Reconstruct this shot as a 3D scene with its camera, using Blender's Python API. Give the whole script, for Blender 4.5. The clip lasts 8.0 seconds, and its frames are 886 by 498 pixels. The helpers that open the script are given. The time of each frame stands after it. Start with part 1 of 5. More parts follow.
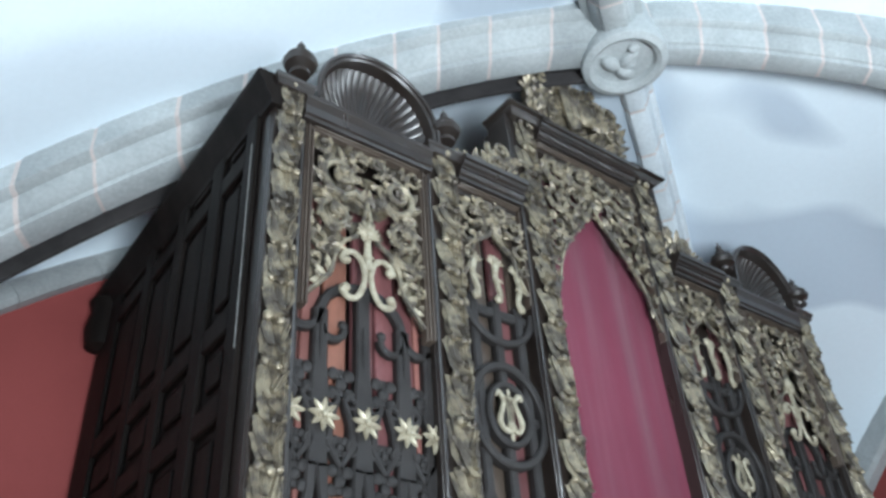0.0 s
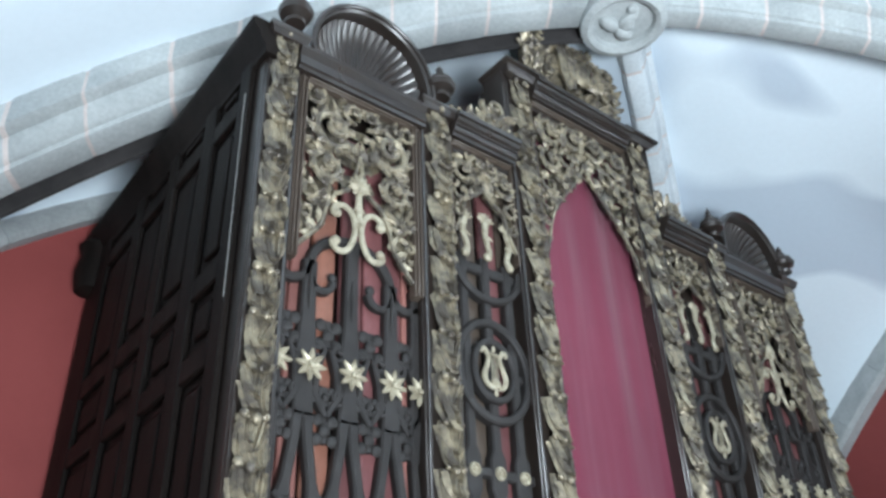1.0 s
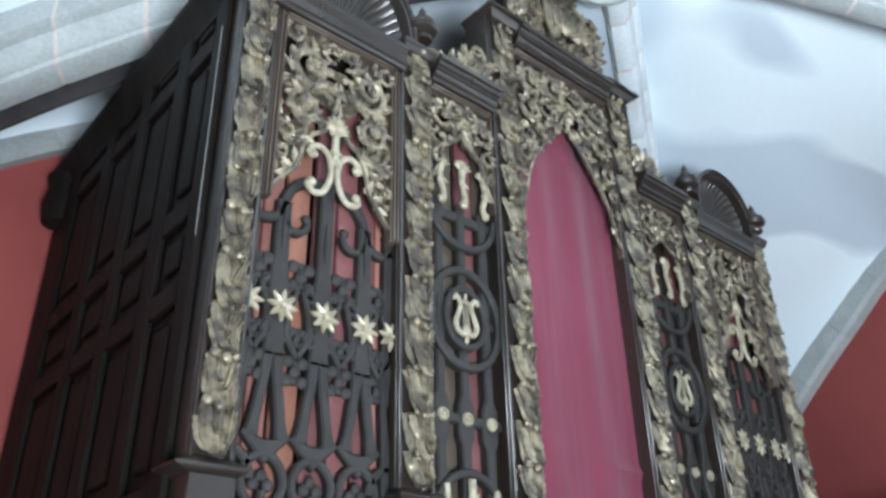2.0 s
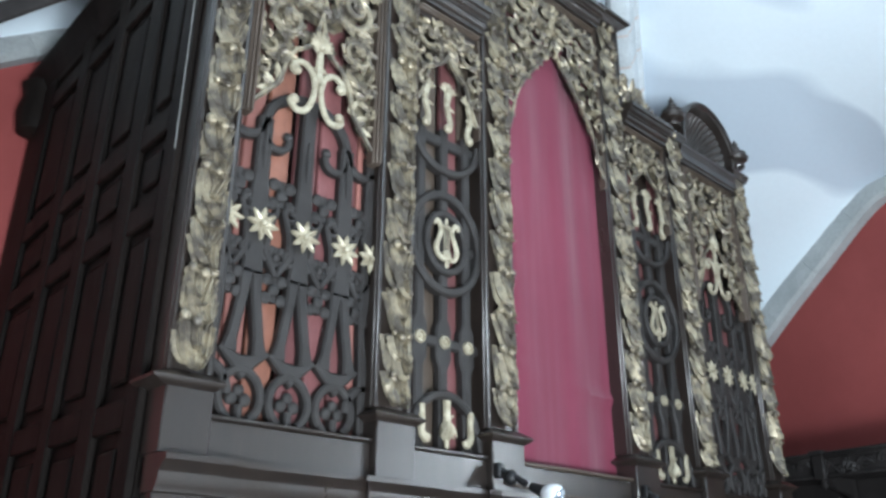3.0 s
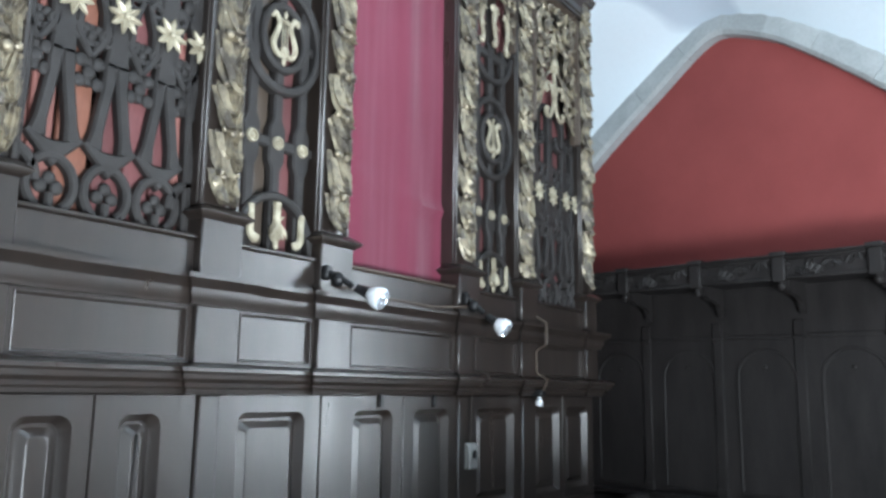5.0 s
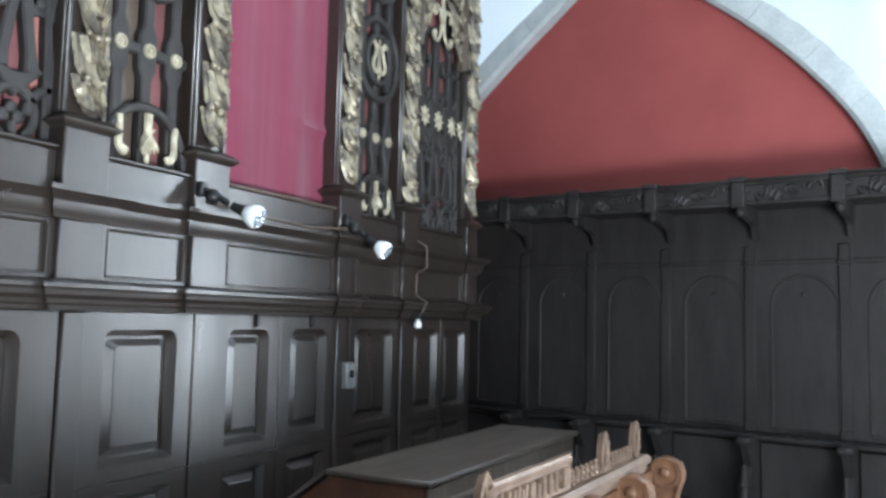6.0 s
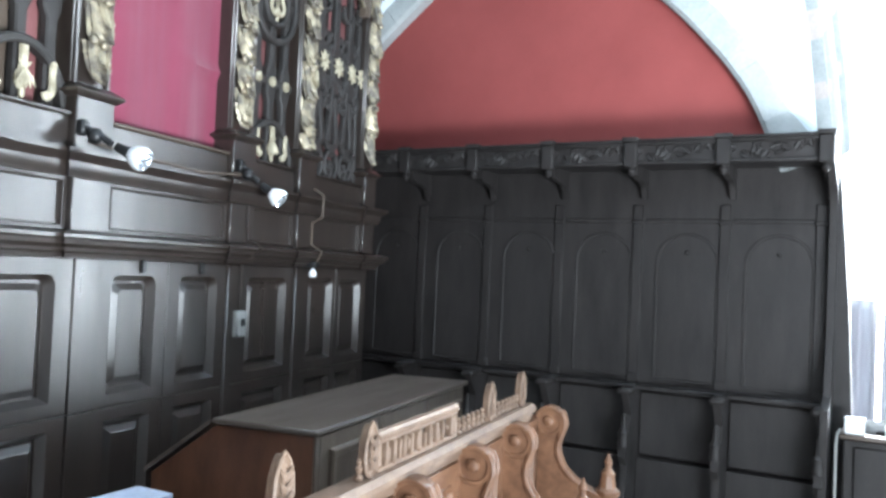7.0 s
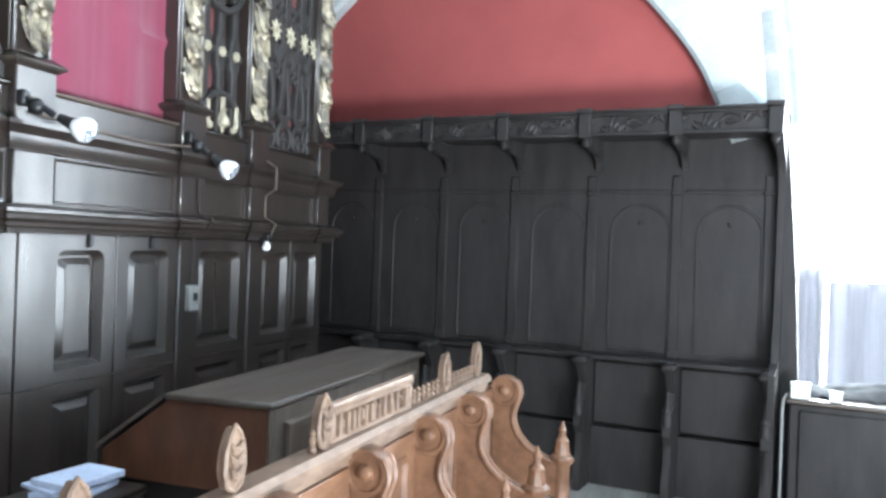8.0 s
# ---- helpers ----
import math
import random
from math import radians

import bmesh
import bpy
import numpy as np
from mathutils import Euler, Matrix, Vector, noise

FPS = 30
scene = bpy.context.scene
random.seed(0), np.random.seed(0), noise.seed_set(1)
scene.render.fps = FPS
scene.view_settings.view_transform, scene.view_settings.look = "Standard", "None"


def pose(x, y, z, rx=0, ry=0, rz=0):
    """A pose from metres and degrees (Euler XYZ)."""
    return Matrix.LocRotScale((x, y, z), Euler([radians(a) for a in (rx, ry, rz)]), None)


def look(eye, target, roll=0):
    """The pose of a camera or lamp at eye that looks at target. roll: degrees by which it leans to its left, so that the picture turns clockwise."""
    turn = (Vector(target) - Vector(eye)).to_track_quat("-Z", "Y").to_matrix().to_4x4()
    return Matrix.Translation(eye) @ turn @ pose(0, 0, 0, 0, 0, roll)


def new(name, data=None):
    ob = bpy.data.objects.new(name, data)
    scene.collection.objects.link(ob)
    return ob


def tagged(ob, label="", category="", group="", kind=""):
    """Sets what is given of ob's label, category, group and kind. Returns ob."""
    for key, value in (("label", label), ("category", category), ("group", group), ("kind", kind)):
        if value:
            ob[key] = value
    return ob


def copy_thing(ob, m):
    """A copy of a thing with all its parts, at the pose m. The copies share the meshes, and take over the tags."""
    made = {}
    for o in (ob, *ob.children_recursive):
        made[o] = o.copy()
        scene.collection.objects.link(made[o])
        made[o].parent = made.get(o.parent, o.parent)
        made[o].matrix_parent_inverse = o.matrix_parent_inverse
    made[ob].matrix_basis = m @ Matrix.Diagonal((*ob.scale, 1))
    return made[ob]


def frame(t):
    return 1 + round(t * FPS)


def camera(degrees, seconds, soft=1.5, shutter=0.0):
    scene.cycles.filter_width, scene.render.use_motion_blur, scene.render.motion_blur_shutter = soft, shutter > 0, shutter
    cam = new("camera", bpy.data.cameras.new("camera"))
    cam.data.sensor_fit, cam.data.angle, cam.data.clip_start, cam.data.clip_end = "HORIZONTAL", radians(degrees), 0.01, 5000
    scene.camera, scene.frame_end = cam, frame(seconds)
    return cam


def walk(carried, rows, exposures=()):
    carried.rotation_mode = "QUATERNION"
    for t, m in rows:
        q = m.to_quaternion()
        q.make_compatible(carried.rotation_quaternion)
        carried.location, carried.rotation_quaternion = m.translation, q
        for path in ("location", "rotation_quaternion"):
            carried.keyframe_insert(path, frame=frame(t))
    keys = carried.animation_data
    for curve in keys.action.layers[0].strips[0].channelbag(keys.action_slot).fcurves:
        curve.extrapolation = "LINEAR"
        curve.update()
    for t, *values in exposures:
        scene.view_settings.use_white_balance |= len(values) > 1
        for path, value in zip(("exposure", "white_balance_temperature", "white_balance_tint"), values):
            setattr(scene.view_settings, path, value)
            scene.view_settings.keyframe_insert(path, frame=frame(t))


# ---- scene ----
cam = camera(56.77, 8.0, soft=3.0)
PATH = [
    (0, -1.0277, -2.3490, 1.8379, -38.816, 34.877, -4.047),
    (0.5, -1.0276, -2.3576, 1.8351, -38.736, 33.339, -3.199),
    (1, -1.0356, -2.3649, 1.8336, -39.358, 31.708, -2.375),
    (2.5, -1.0356, -2.3455, 1.8469, -42.137, 25.520, -0.513),
    (3, -1.0323, -2.3395, 1.8404, -42.860, 22.685, 0.246),
    (3.5, -1.0226, -2.3168, 1.8441, -44.916, 19.123, 1.154),
    (4, -1.0168, -2.3089, 1.8394, -47.680, 16.086, 1.427),
    (4.5, -1.0033, -2.3184, 1.8314, -50.857, 12.879, 1.023),
    (6, -0.9783, -2.3769, 1.7975, -62.274, 4.874, 1.311),
    (6.5, -0.9705, -2.3934, 1.7932, -66.134, 3.040, 1.955),
    (7, -0.9649, -2.4032, 1.8051, -69.243, 1.602, 2.525),
    (7.5, -0.9594, -2.4123, 1.8034, -70.906, 0.553, 2.228),
    (8, -0.9533, -2.4196, 1.8000, -72.198, -0.167, 2.046),
]
walk(cam, [(t, pose(x, y, z, 90 + pitch, 0, yaw) @ pose(0, 0, 0, 0, 0, roll)) for t, x, y, z, yaw, pitch, roll in PATH],
     [(0.0, -0.64), (1.0, -0.52), (2.5, -0.38), (4.5, -0.20), (6.0, -0.04), (6.5, 0.26), (7.5, 0.52), (8.0, 0.58)])

# ---- light ----
FLOOR = 0.12
world = bpy.data.worlds.new("world")
scene.world = world
world.use_nodes = True
wn = world.node_tree.nodes
sky = wn.new("ShaderNodeTexSky")
sky.sky_type, sky.sun_disc, sky.sun_elevation, sky.sun_rotation = "NISHITA", False, radians(38), radians(130)
world.node_tree.links.new(sky.outputs[0], wn["Background"].inputs[0])
wn["Background"].inputs[1].default_value = 0.12


def area(name, eye, target, sx, sy, watts, colour):
    lamp = bpy.data.lights.new(name, "AREA")
    lamp.shape, lamp.size, lamp.size_y, lamp.energy, lamp.color = "RECTANGLE", sx, sy, watts, colour
    ob = new(name, lamp)
    ob.matrix_world = look(eye, target)
    return ob


sun = new("sun", bpy.data.lights.new("sun", "SUN"))
sun.data.energy, sun.data.angle, sun.data.color = 3.0, radians(0.5), (1.0, 0.95, 0.88)
sun.matrix_world = look((9, -9, 9), (0, 0, 0))
# daylight of the tall window beside the stalls
area("window_light", (7.78, -4.5, 2.65), (1.5, -4.4, 3.0), 3.7, 4.4, 1550, (0.80, 0.91, 1.0))
# unseen upward fill lamp added low behind the camera to light the vault
area("vault_fill", (-0.8, -5.2, 0.5), (0.4, -4.2, 6.8), 2.4, 2.2, 1250, (0.80, 0.91, 1.0))

# ---- materials ----


def material(name, base, dark, rough=0.5, metal=0.0, scale=6.0, stretch=(1, 1, 1), bump=0.15, fine=60.0, spread=(0.35, 0.7), random_tint=0.0, sheen=0.0, grain=0.35, gloss=0.4, uneven=0.1, detail=6.0):
    """Two-scale mottled surface in object space: broad stains from base to dark, fine grain as relief."""
    m = bpy.data.materials.new(name)
    m.use_nodes = True
    nt, n = m.node_tree, m.node_tree.nodes
    bsdf = n["Principled BSDF"]
    geo, mapping = n.new("ShaderNodeNewGeometry"), n.new("ShaderNodeMapping")
    mapping.inputs["Scale"].default_value = stretch
    nt.links.new(geo.outputs["Position"], mapping.inputs["Vector"])
    big, small, ramp, mix = n.new("ShaderNodeTexNoise"), n.new("ShaderNodeTexNoise"), n.new("ShaderNodeMapRange"), n.new("ShaderNodeMix")
    big.inputs["Scale"].default_value, big.inputs["Detail"].default_value, big.inputs["Roughness"].default_value = scale, detail, 0.62
    small.inputs["Scale"].default_value, small.inputs["Detail"].default_value = fine, 4.0
    for t in (big, small):
        nt.links.new(mapping.outputs[0], t.inputs["Vector"])
    ramp.inputs["From Min"].default_value, ramp.inputs["From Max"].default_value = spread
    nt.links.new(big.outputs[0], ramp.inputs["Value"])
    mix.data_type = "RGBA"
    mix.inputs["A"].default_value, mix.inputs["B"].default_value = (*base, 1), (*dark, 1)
    nt.links.new(ramp.outputs[0], mix.inputs["Factor"])
    out = mix.outputs["Result"]
    fmix = n.new("ShaderNodeMix")
    fmix.data_type, fmix.blend_type = "RGBA", "MULTIPLY"
    fmix.inputs["Factor"].default_value = grain
    nt.links.new(out, fmix.inputs["A"])
    nt.links.new(small.outputs[0], fmix.inputs["B"])
    gain = n.new("ShaderNodeMix")
    gain.data_type, gain.blend_type = "RGBA", "MULTIPLY"
    gain.inputs["Factor"].default_value, gain.inputs["B"].default_value = 1.0, (*[1 / (1 - grain / 2)] * 3, 1)
    nt.links.new(fmix.outputs["Result"], gain.inputs["A"])
    out = gain.outputs["Result"]
    if random_tint:
        info, hsv, mr = n.new("ShaderNodeObjectInfo"), n.new("ShaderNodeHueSaturation"), n.new("ShaderNodeMapRange")
        mr.inputs["To Min"].default_value, mr.inputs["To Max"].default_value = 1 - random_tint, 1 + random_tint
        nt.links.new(info.outputs["Random"], mr.inputs["Value"])
        nt.links.new(mr.outputs[0], hsv.inputs["Value"])
        nt.links.new(out, hsv.inputs["Color"])
        out = hsv.outputs[0]
    nt.links.new(out, bsdf.inputs["Base Color"])
    rr = n.new("ShaderNodeMapRange")
    rr.inputs["To Min"].default_value, rr.inputs["To Max"].default_value = max(0.05, rough - uneven), min(1, rough + uneven)
    nt.links.new(big.outputs[0], rr.inputs["Value"])
    nt.links.new(rr.outputs[0], bsdf.inputs["Roughness"])
    bsdf.inputs["Metallic"].default_value, bsdf.inputs["Specular IOR Level"].default_value = metal, gloss
    bsdf.inputs["Sheen Weight"].default_value = sheen
    b = n.new("ShaderNodeBump")
    b.inputs["Strength"].default_value, b.inputs["Distance"].default_value = bump, 0.006
    nt.links.new(small.outputs[0], b.inputs["Height"])
    nt.links.new(b.outputs[0], bsdf.inputs["Normal"])
    return m


WOOD = material("dark_stained_wood", (0.030, 0.0215, 0.0175), (0.015, 0.0108, 0.009), 0.33, scale=3, stretch=(3, 3, 0.35), fine=70, bump=0.06, gloss=0.9, uneven=0.15)
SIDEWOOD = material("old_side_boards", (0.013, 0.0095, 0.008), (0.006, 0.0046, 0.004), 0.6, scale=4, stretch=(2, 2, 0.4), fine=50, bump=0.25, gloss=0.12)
GRILLE = material("grey_painted_fretwork", (0.030, 0.0262, 0.0248), (0.018, 0.0156, 0.0148), 0.62, scale=9, fine=90)
STALL = material("blackened_oak", (0.031, 0.027, 0.0262), (0.0165, 0.0144, 0.014), 0.55, scale=4, stretch=(2, 2, 0.5), fine=60, bump=0.15, gloss=0.3)
GILT = material("worn_gilding", (0.37, 0.315, 0.22), (0.115, 0.099, 0.082), 0.34, 0.42, scale=14, fine=120, bump=0.35, spread=(0.38, 0.58))
FRAMEWOOD = material("brown_frame_wood", (0.10, 0.075, 0.058), (0.06, 0.044, 0.034), 0.42, scale=5, stretch=(3, 3, 0.5))
GOLD = material("pale_gold_leaf", (0.48, 0.43, 0.32), (0.23, 0.195, 0.135), 0.38, 0.25, scale=22, fine=140, bump=0.25)
PIPEA = material("salmon_painted_board", (0.34, 0.142, 0.118), (0.24, 0.098, 0.083), 0.6, scale=5, stretch=(2, 2, 0.5), random_tint=0.25)
PIPEB = material("orange_stained_board", (0.29, 0.12, 0.08), (0.19, 0.078, 0.054), 0.55, scale=5, stretch=(2, 2, 0.5), random_tint=0.2)
PIPEC = material("plum_painted_board", (0.20, 0.075, 0.075), (0.12, 0.045, 0.045), 0.6, scale=5, stretch=(2, 2, 0.5), random_tint=0.2)
CLOTH = material("crimson_cloth", (0.185, 0.026, 0.054), (0.15, 0.019, 0.042), 0.85, scale=2, stretch=(1, 1, 0.6), fine=180, bump=0.12, sheen=0.3, grain=0.1)
REDWALL = material("red_limewash", (0.315, 0.068, 0.063), (0.255, 0.053, 0.050), 0.85, scale=1.2, fine=90, bump=0.15, grain=0.12)
STONE = material("grey_limestone", (0.47, 0.50, 0.50), (0.33, 0.355, 0.36), 0.85, scale=2.2, fine=45, bump=0.5, random_tint=0.10)
JOINT = material("pale_lime_mortar", (0.62, 0.55, 0.52), (0.52, 0.46, 0.44), 0.9, scale=6)
PALESTONE = material("whitewashed_rib_stone", (0.66, 0.71, 0.74), (0.54, 0.59, 0.62), 0.85, scale=2.2, fine=45, bump=0.4, random_tint=0.05)
NEARBLACK = material("near_black_stone", (0.055, 0.05, 0.05), (0.03, 0.028, 0.028), 0.9, scale=5)
DIMWALL = material("grey_limewashed_masonry", (0.36, 0.35, 0.35), (0.25, 0.245, 0.245), 0.9, scale=2, fine=40)
# unseen south wall, darkened so the organ wood mirrors no pale surface
DARKWALL = material("darkened_unseen_wall", (0.05, 0.05, 0.052), (0.03, 0.03, 0.032), 0.9, scale=2, fine=40)
PLASTER = material("white_limewash", (0.76, 0.85, 0.91), (0.54, 0.62, 0.70), 0.9, scale=0.5, fine=30, bump=0.12, spread=(0.555, 0.585), grain=0.06, detail=1.6)
OAK = material("warm_oak", (0.18, 0.088, 0.048), (0.09, 0.041, 0.022), 0.45, scale=5, stretch=(1, 3, 3), fine=70, bump=0.2)
PALEOAK = material("pale_worn_oak", (0.175, 0.112, 0.076), (0.09, 0.055, 0.037), 0.55, scale=9, stretch=(1, 2, 2), fine=80, bump=0.25)
OAKEND = material("red_brown_veneer", (0.125, 0.052, 0.028), (0.07, 0.028, 0.016), 0.38, scale=4, stretch=(1, 3, 1), fine=60)
LID = material("dusty_brown_lid", (0.105, 0.083, 0.07), (0.068, 0.052, 0.043), 0.35, scale=2.5, stretch=(0.5, 3, 3), fine=60)
FLOORWOOD = material("worn_grey_floorboards", (0.30, 0.28, 0.26), (0.19, 0.175, 0.16), 0.55, scale=3, stretch=(0.5, 4, 4), fine=40)
PAPER = material("bluish_white_paper", (0.55, 0.60, 0.72), (0.46, 0.51, 0.64), 0.8, scale=8, bump=0.05)
GREYP = material("aged_grey_plastic", (0.27, 0.27, 0.26), (0.2, 0.2, 0.19), 0.5, scale=8, bump=0.05)
WHITEP = material("white_plastic", (0.78, 0.80, 0.80), (0.70, 0.72, 0.72), 0.4, scale=8, bump=0.05)
BLACKM = material("black_lamp_metal", (0.02, 0.02, 0.022), (0.012, 0.012, 0.012), 0.35, 0.3, scale=20)
SILVER = material("silvered_lamp_glass", (0.92, 0.94, 0.96), (0.8, 0.84, 0.88), 0.15, 0.2, scale=30, fine=40, bump=0.6)
LENS = material("faceted_lamp_glass", (0.85, 0.88, 0.92), (0.55, 0.60, 0.66), 0.10, 0.85, scale=60, fine=40, bump=0.3)
SHEER = material("sheer_grey_curtain", (0.15, 0.147, 0.155), (0.09, 0.088, 0.094), 0.9, scale=6, stretch=(6, 6, 0.3))
RAG = material("pale_grey_cloth", (0.10, 0.098, 0.098), (0.045, 0.044, 0.045), 0.9, scale=7, fine=90)
nt = SHEER.node_tree
through_cloth, blend = nt.nodes.new("ShaderNodeBsdfTranslucent"), nt.nodes.new("ShaderNodeMixShader")
through_cloth.inputs["Color"].default_value = (0.40, 0.40, 0.43, 1)
blend.inputs[0].default_value = 0.25
nt.links.new(nt.nodes["Principled BSDF"].outputs[0], blend.inputs[1])
nt.links.new(through_cloth.outputs[0], blend.inputs[2])
nt.links.new(blend.outputs[0], nt.nodes["Material Output"].inputs["Surface"])
DAY = bpy.data.materials.new("bright_daylight")
DAY.use_nodes = True
DAY.node_tree.nodes["Principled BSDF"].inputs["Emission Color"].default_value = (0.97, 0.99, 1.0, 1)
DAY.node_tree.nodes["Principled BSDF"].inputs["Emission Strength"].default_value = 2.2

# ---- mesh helpers ----


def thing(name, label, category, m=None, group="", kind=""):
    ob = new(name)
    ob.empty_display_size = 0.1
    if m is not None:
        ob.matrix_basis = m
    return tagged(ob, label, category, group, kind)


def finish(name, bm, mat, smooth=True):
    bmesh.ops.recalc_face_normals(bm, faces=bm.faces)
    me = bpy.data.meshes.new(name)
    bm.to_mesh(me)
    bm.free()
    me.materials.append(mat)
    if smooth:
        me.shade_smooth()
        me.set_sharp_from_angle(angle=radians(38))
    return me


def part(name, bm, mat, parent, label="", m=None, smooth=True):
    me = bm if isinstance(bm, bpy.types.Mesh) else finish(name, bm, mat, smooth)
    ob = new(name, me)
    ob.parent = parent
    if m is not None:
        ob.matrix_basis = m
    if label:
        ob["label"] = label
    return ob


def solid(name, bm, mat, label, category, kind="", group="", smooth=True):
    ob = new(name, finish(name, bm, mat, smooth))
    return tagged(ob, label, category, group, kind)


def box(bm, x0, y0, z0, x1, y1, z1, bevel=0.0, seg=1):
    """A box, its edges bevelled."""
    b = bmesh.new() if bevel else bm
    r = bmesh.ops.create_cube(b, size=1, matrix=Matrix.Translation(((x0 + x1) / 2, (y0 + y1) / 2, (z0 + z1) / 2)) @ Matrix.Diagonal((abs(x1 - x0), abs(y1 - y0), abs(z1 - z0), 1)))
    if bevel:
        bmesh.ops.bevel(b, geom=b.edges[:], offset=bevel, segments=seg, affect="EDGES", profile=0.5)
        join(bm, b)
    return r


def join(bm, b, m=None):
    """Moves the mesh b into bm."""
    vs = [bm.verts.new(m @ v.co if m else v.co) for v in b.verts]
    b.verts.index_update()
    for f in b.faces:
        bm.faces.new([vs[v.index] for v in f.verts])
    b.free()


def loops(bm, rings, closed=True, cap=True, around=True):
    """Skins a list of rings of equal length."""
    rows = [[bm.verts.new(p) for p in r] for r in rings]
    n = len(rows[0])
    pairs = list(zip(rows, rows[1:])) + ([(rows[-1], rows[0])] if not closed else [])
    for a, b in pairs:
        for i in range(n if around else n - 1):
            bm.faces.new((a[i], a[(i + 1) % n], b[(i + 1) % n], b[i]))
    if cap and closed:
        bm.faces.new(rows[0][::-1])
        bm.faces.new(rows[-1])
    return rows


def lathe(bm, prof, m=None, seg=16):
    """Turns a profile of (radius, height) about z."""
    rings = [[Vector((r * math.cos(2 * math.pi * k / seg), r * math.sin(2 * math.pi * k / seg), h)) for k in range(seg)] for r, h in prof]
    loops(bm, [[m @ p if m else p for p in r] for r in rings])


def tube(bm, pts, radii, seg=6, flat=1.0):
    """A tapering tube along points; flat squeezes it in y."""
    pts = [Vector(p) for p in pts]
    rings = []
    side = None
    for i, p in enumerate(pts):
        d = (pts[min(i + 1, len(pts) - 1)] - pts[max(i - 1, 0)]).normalized()
        if side is None:
            side = d.orthogonal().normalized()
        side = (side - d * side.dot(d)).normalized()
        up = d.cross(side)
        r = radii[i] if isinstance(radii, (list, tuple)) else radii
        ring = []
        for k in range(seg):
            a = 2 * math.pi * k / seg
            o = (side * math.cos(a) + up * math.sin(a)) * r
            o.y *= flat
            ring.append(p + o)
        rings.append(ring)
    loops(bm, rings)


def prism(bm, pts, y0, y1):
    """A flat board of outline pts (x, z) between y0 and y1."""
    a = [bm.verts.new((x, y0, z)) for x, z in pts]
    b = [bm.verts.new((x, y1, z)) for x, z in pts]
    n = len(pts)
    bm.faces.new(a)
    bm.faces.new(b[::-1])
    for i in range(n):
        bm.faces.new((a[i], b[i], b[(i + 1) % n], a[(i + 1) % n]))


def ribbon(bm, pts, width, y0, y1, closed=False):
    """Sawn fretwork: a flat strip of some width along points (x, z), its front edges eased."""
    n = len(pts)
    rows = []
    for i, (x, z) in enumerate(pts):
        a = pts[(i - 1) % n] if closed or i else pts[0]
        b = pts[(i + 1) % n] if closed or i < n - 1 else pts[-1]
        d = Vector((b[0] - a[0], b[1] - a[1])).normalized()
        w = (width[i] if isinstance(width, (list, tuple)) else width) / 2
        e = min(0.008, w * 0.5)
        px, pz = -d.y, d.x
        rows.append([(x + px * (w - e), y0, z + pz * (w - e)), (x + px * w, y0 + e, z + pz * w), (x + px * w, y1, z + pz * w),
                     (x - px * w, y1, z - pz * w), (x - px * w, y0 + e, z - pz * w), (x - px * (w - e), y0, z - pz * (w - e))])
    loops(bm, rows, closed=not closed, cap=not closed)


def arc(cx, cz, rx, rz, a0, a1, n=20):
    return [(cx + rx * math.cos(radians(a0 + (a1 - a0) * k / n)), cz + rz * math.sin(radians(a0 + (a1 - a0) * k / n))) for k in range(n + 1)]


def spiral(cx, cz, r0, r1, a0, turns, n=22):
    return [(cx + (r0 + (r1 - r0) * k / n) * math.cos(a0 + turns * 2 * math.pi * k / n), cz + (r0 + (r1 - r0) * k / n) * math.sin(a0 + turns * 2 * math.pi * k / n)) for k in range(n + 1)]


def flow(pts, n=5):
    """A smooth curve through points (Catmull-Rom)."""
    v = [Vector(p) for p in pts]
    out = []
    for i in range(len(v) - 1):
        a, b, c, d = v[max(0, i - 1)], v[i], v[i + 1], v[min(len(v) - 1, i + 2)]
        for k in range(n):
            t = k / n
            out.append(0.5 * ((2 * b) + (c - a) * t + (2 * a - 5 * b + 4 * c - d) * t * t + (3 * b - a - 3 * c + d) * t ** 3))
    return out + [v[-1]]


def stem(bm, pts, radii, seg=8, flat=0.7):
    """A tube along a smooth curve, its radius following."""
    n = 5
    rr = []
    for a, b in zip(radii, radii[1:]):
        rr += [a + (b - a) * k / n for k in range(n)]
    tube(bm, flow(pts, n), rr + [radii[-1]], seg, flat)


def leaf(bm, m, length, width, curl=0.5, lobes=3):
    """A carved leaf: fat, creased along its middle, its tip curling outwards (-y)."""
    nv = 6
    rows = []
    for j in range(nv + 1):
        v = j / nv
        w = width * 0.5 * (math.sin(math.pi * min(1, 0.12 + 0.88 * v) ** 0.8) + 0.06) * (1 + 0.22 * math.cos(v * lobes * 2 * math.pi))
        out = -length * (0.10 * math.sin(math.pi * v) + curl * 0.35 * v * v)
        z = length * v * (1 - 0.18 * curl * v)
        th = width * 0.16 * (1 - 0.6 * v)
        rows.append([m @ Vector(p) for p in ((-w, out + th, z), (-w * 0.55, out - th, z), (0, out + th * 0.2, z), (w * 0.55, out - th, z), (w, out + th, z), (0, out + th * 2.2, z))])
    loops(bm, rows)


def ball(bm, x, y, z, r, sx=1, sy=1, sz=1, sub=1):
    bmesh.ops.create_icosphere(bm, subdivisions=sub, radius=r, matrix=Matrix.Translation((x, y, z)) @ Matrix.Diagonal((sx, sy, sz, 1)))


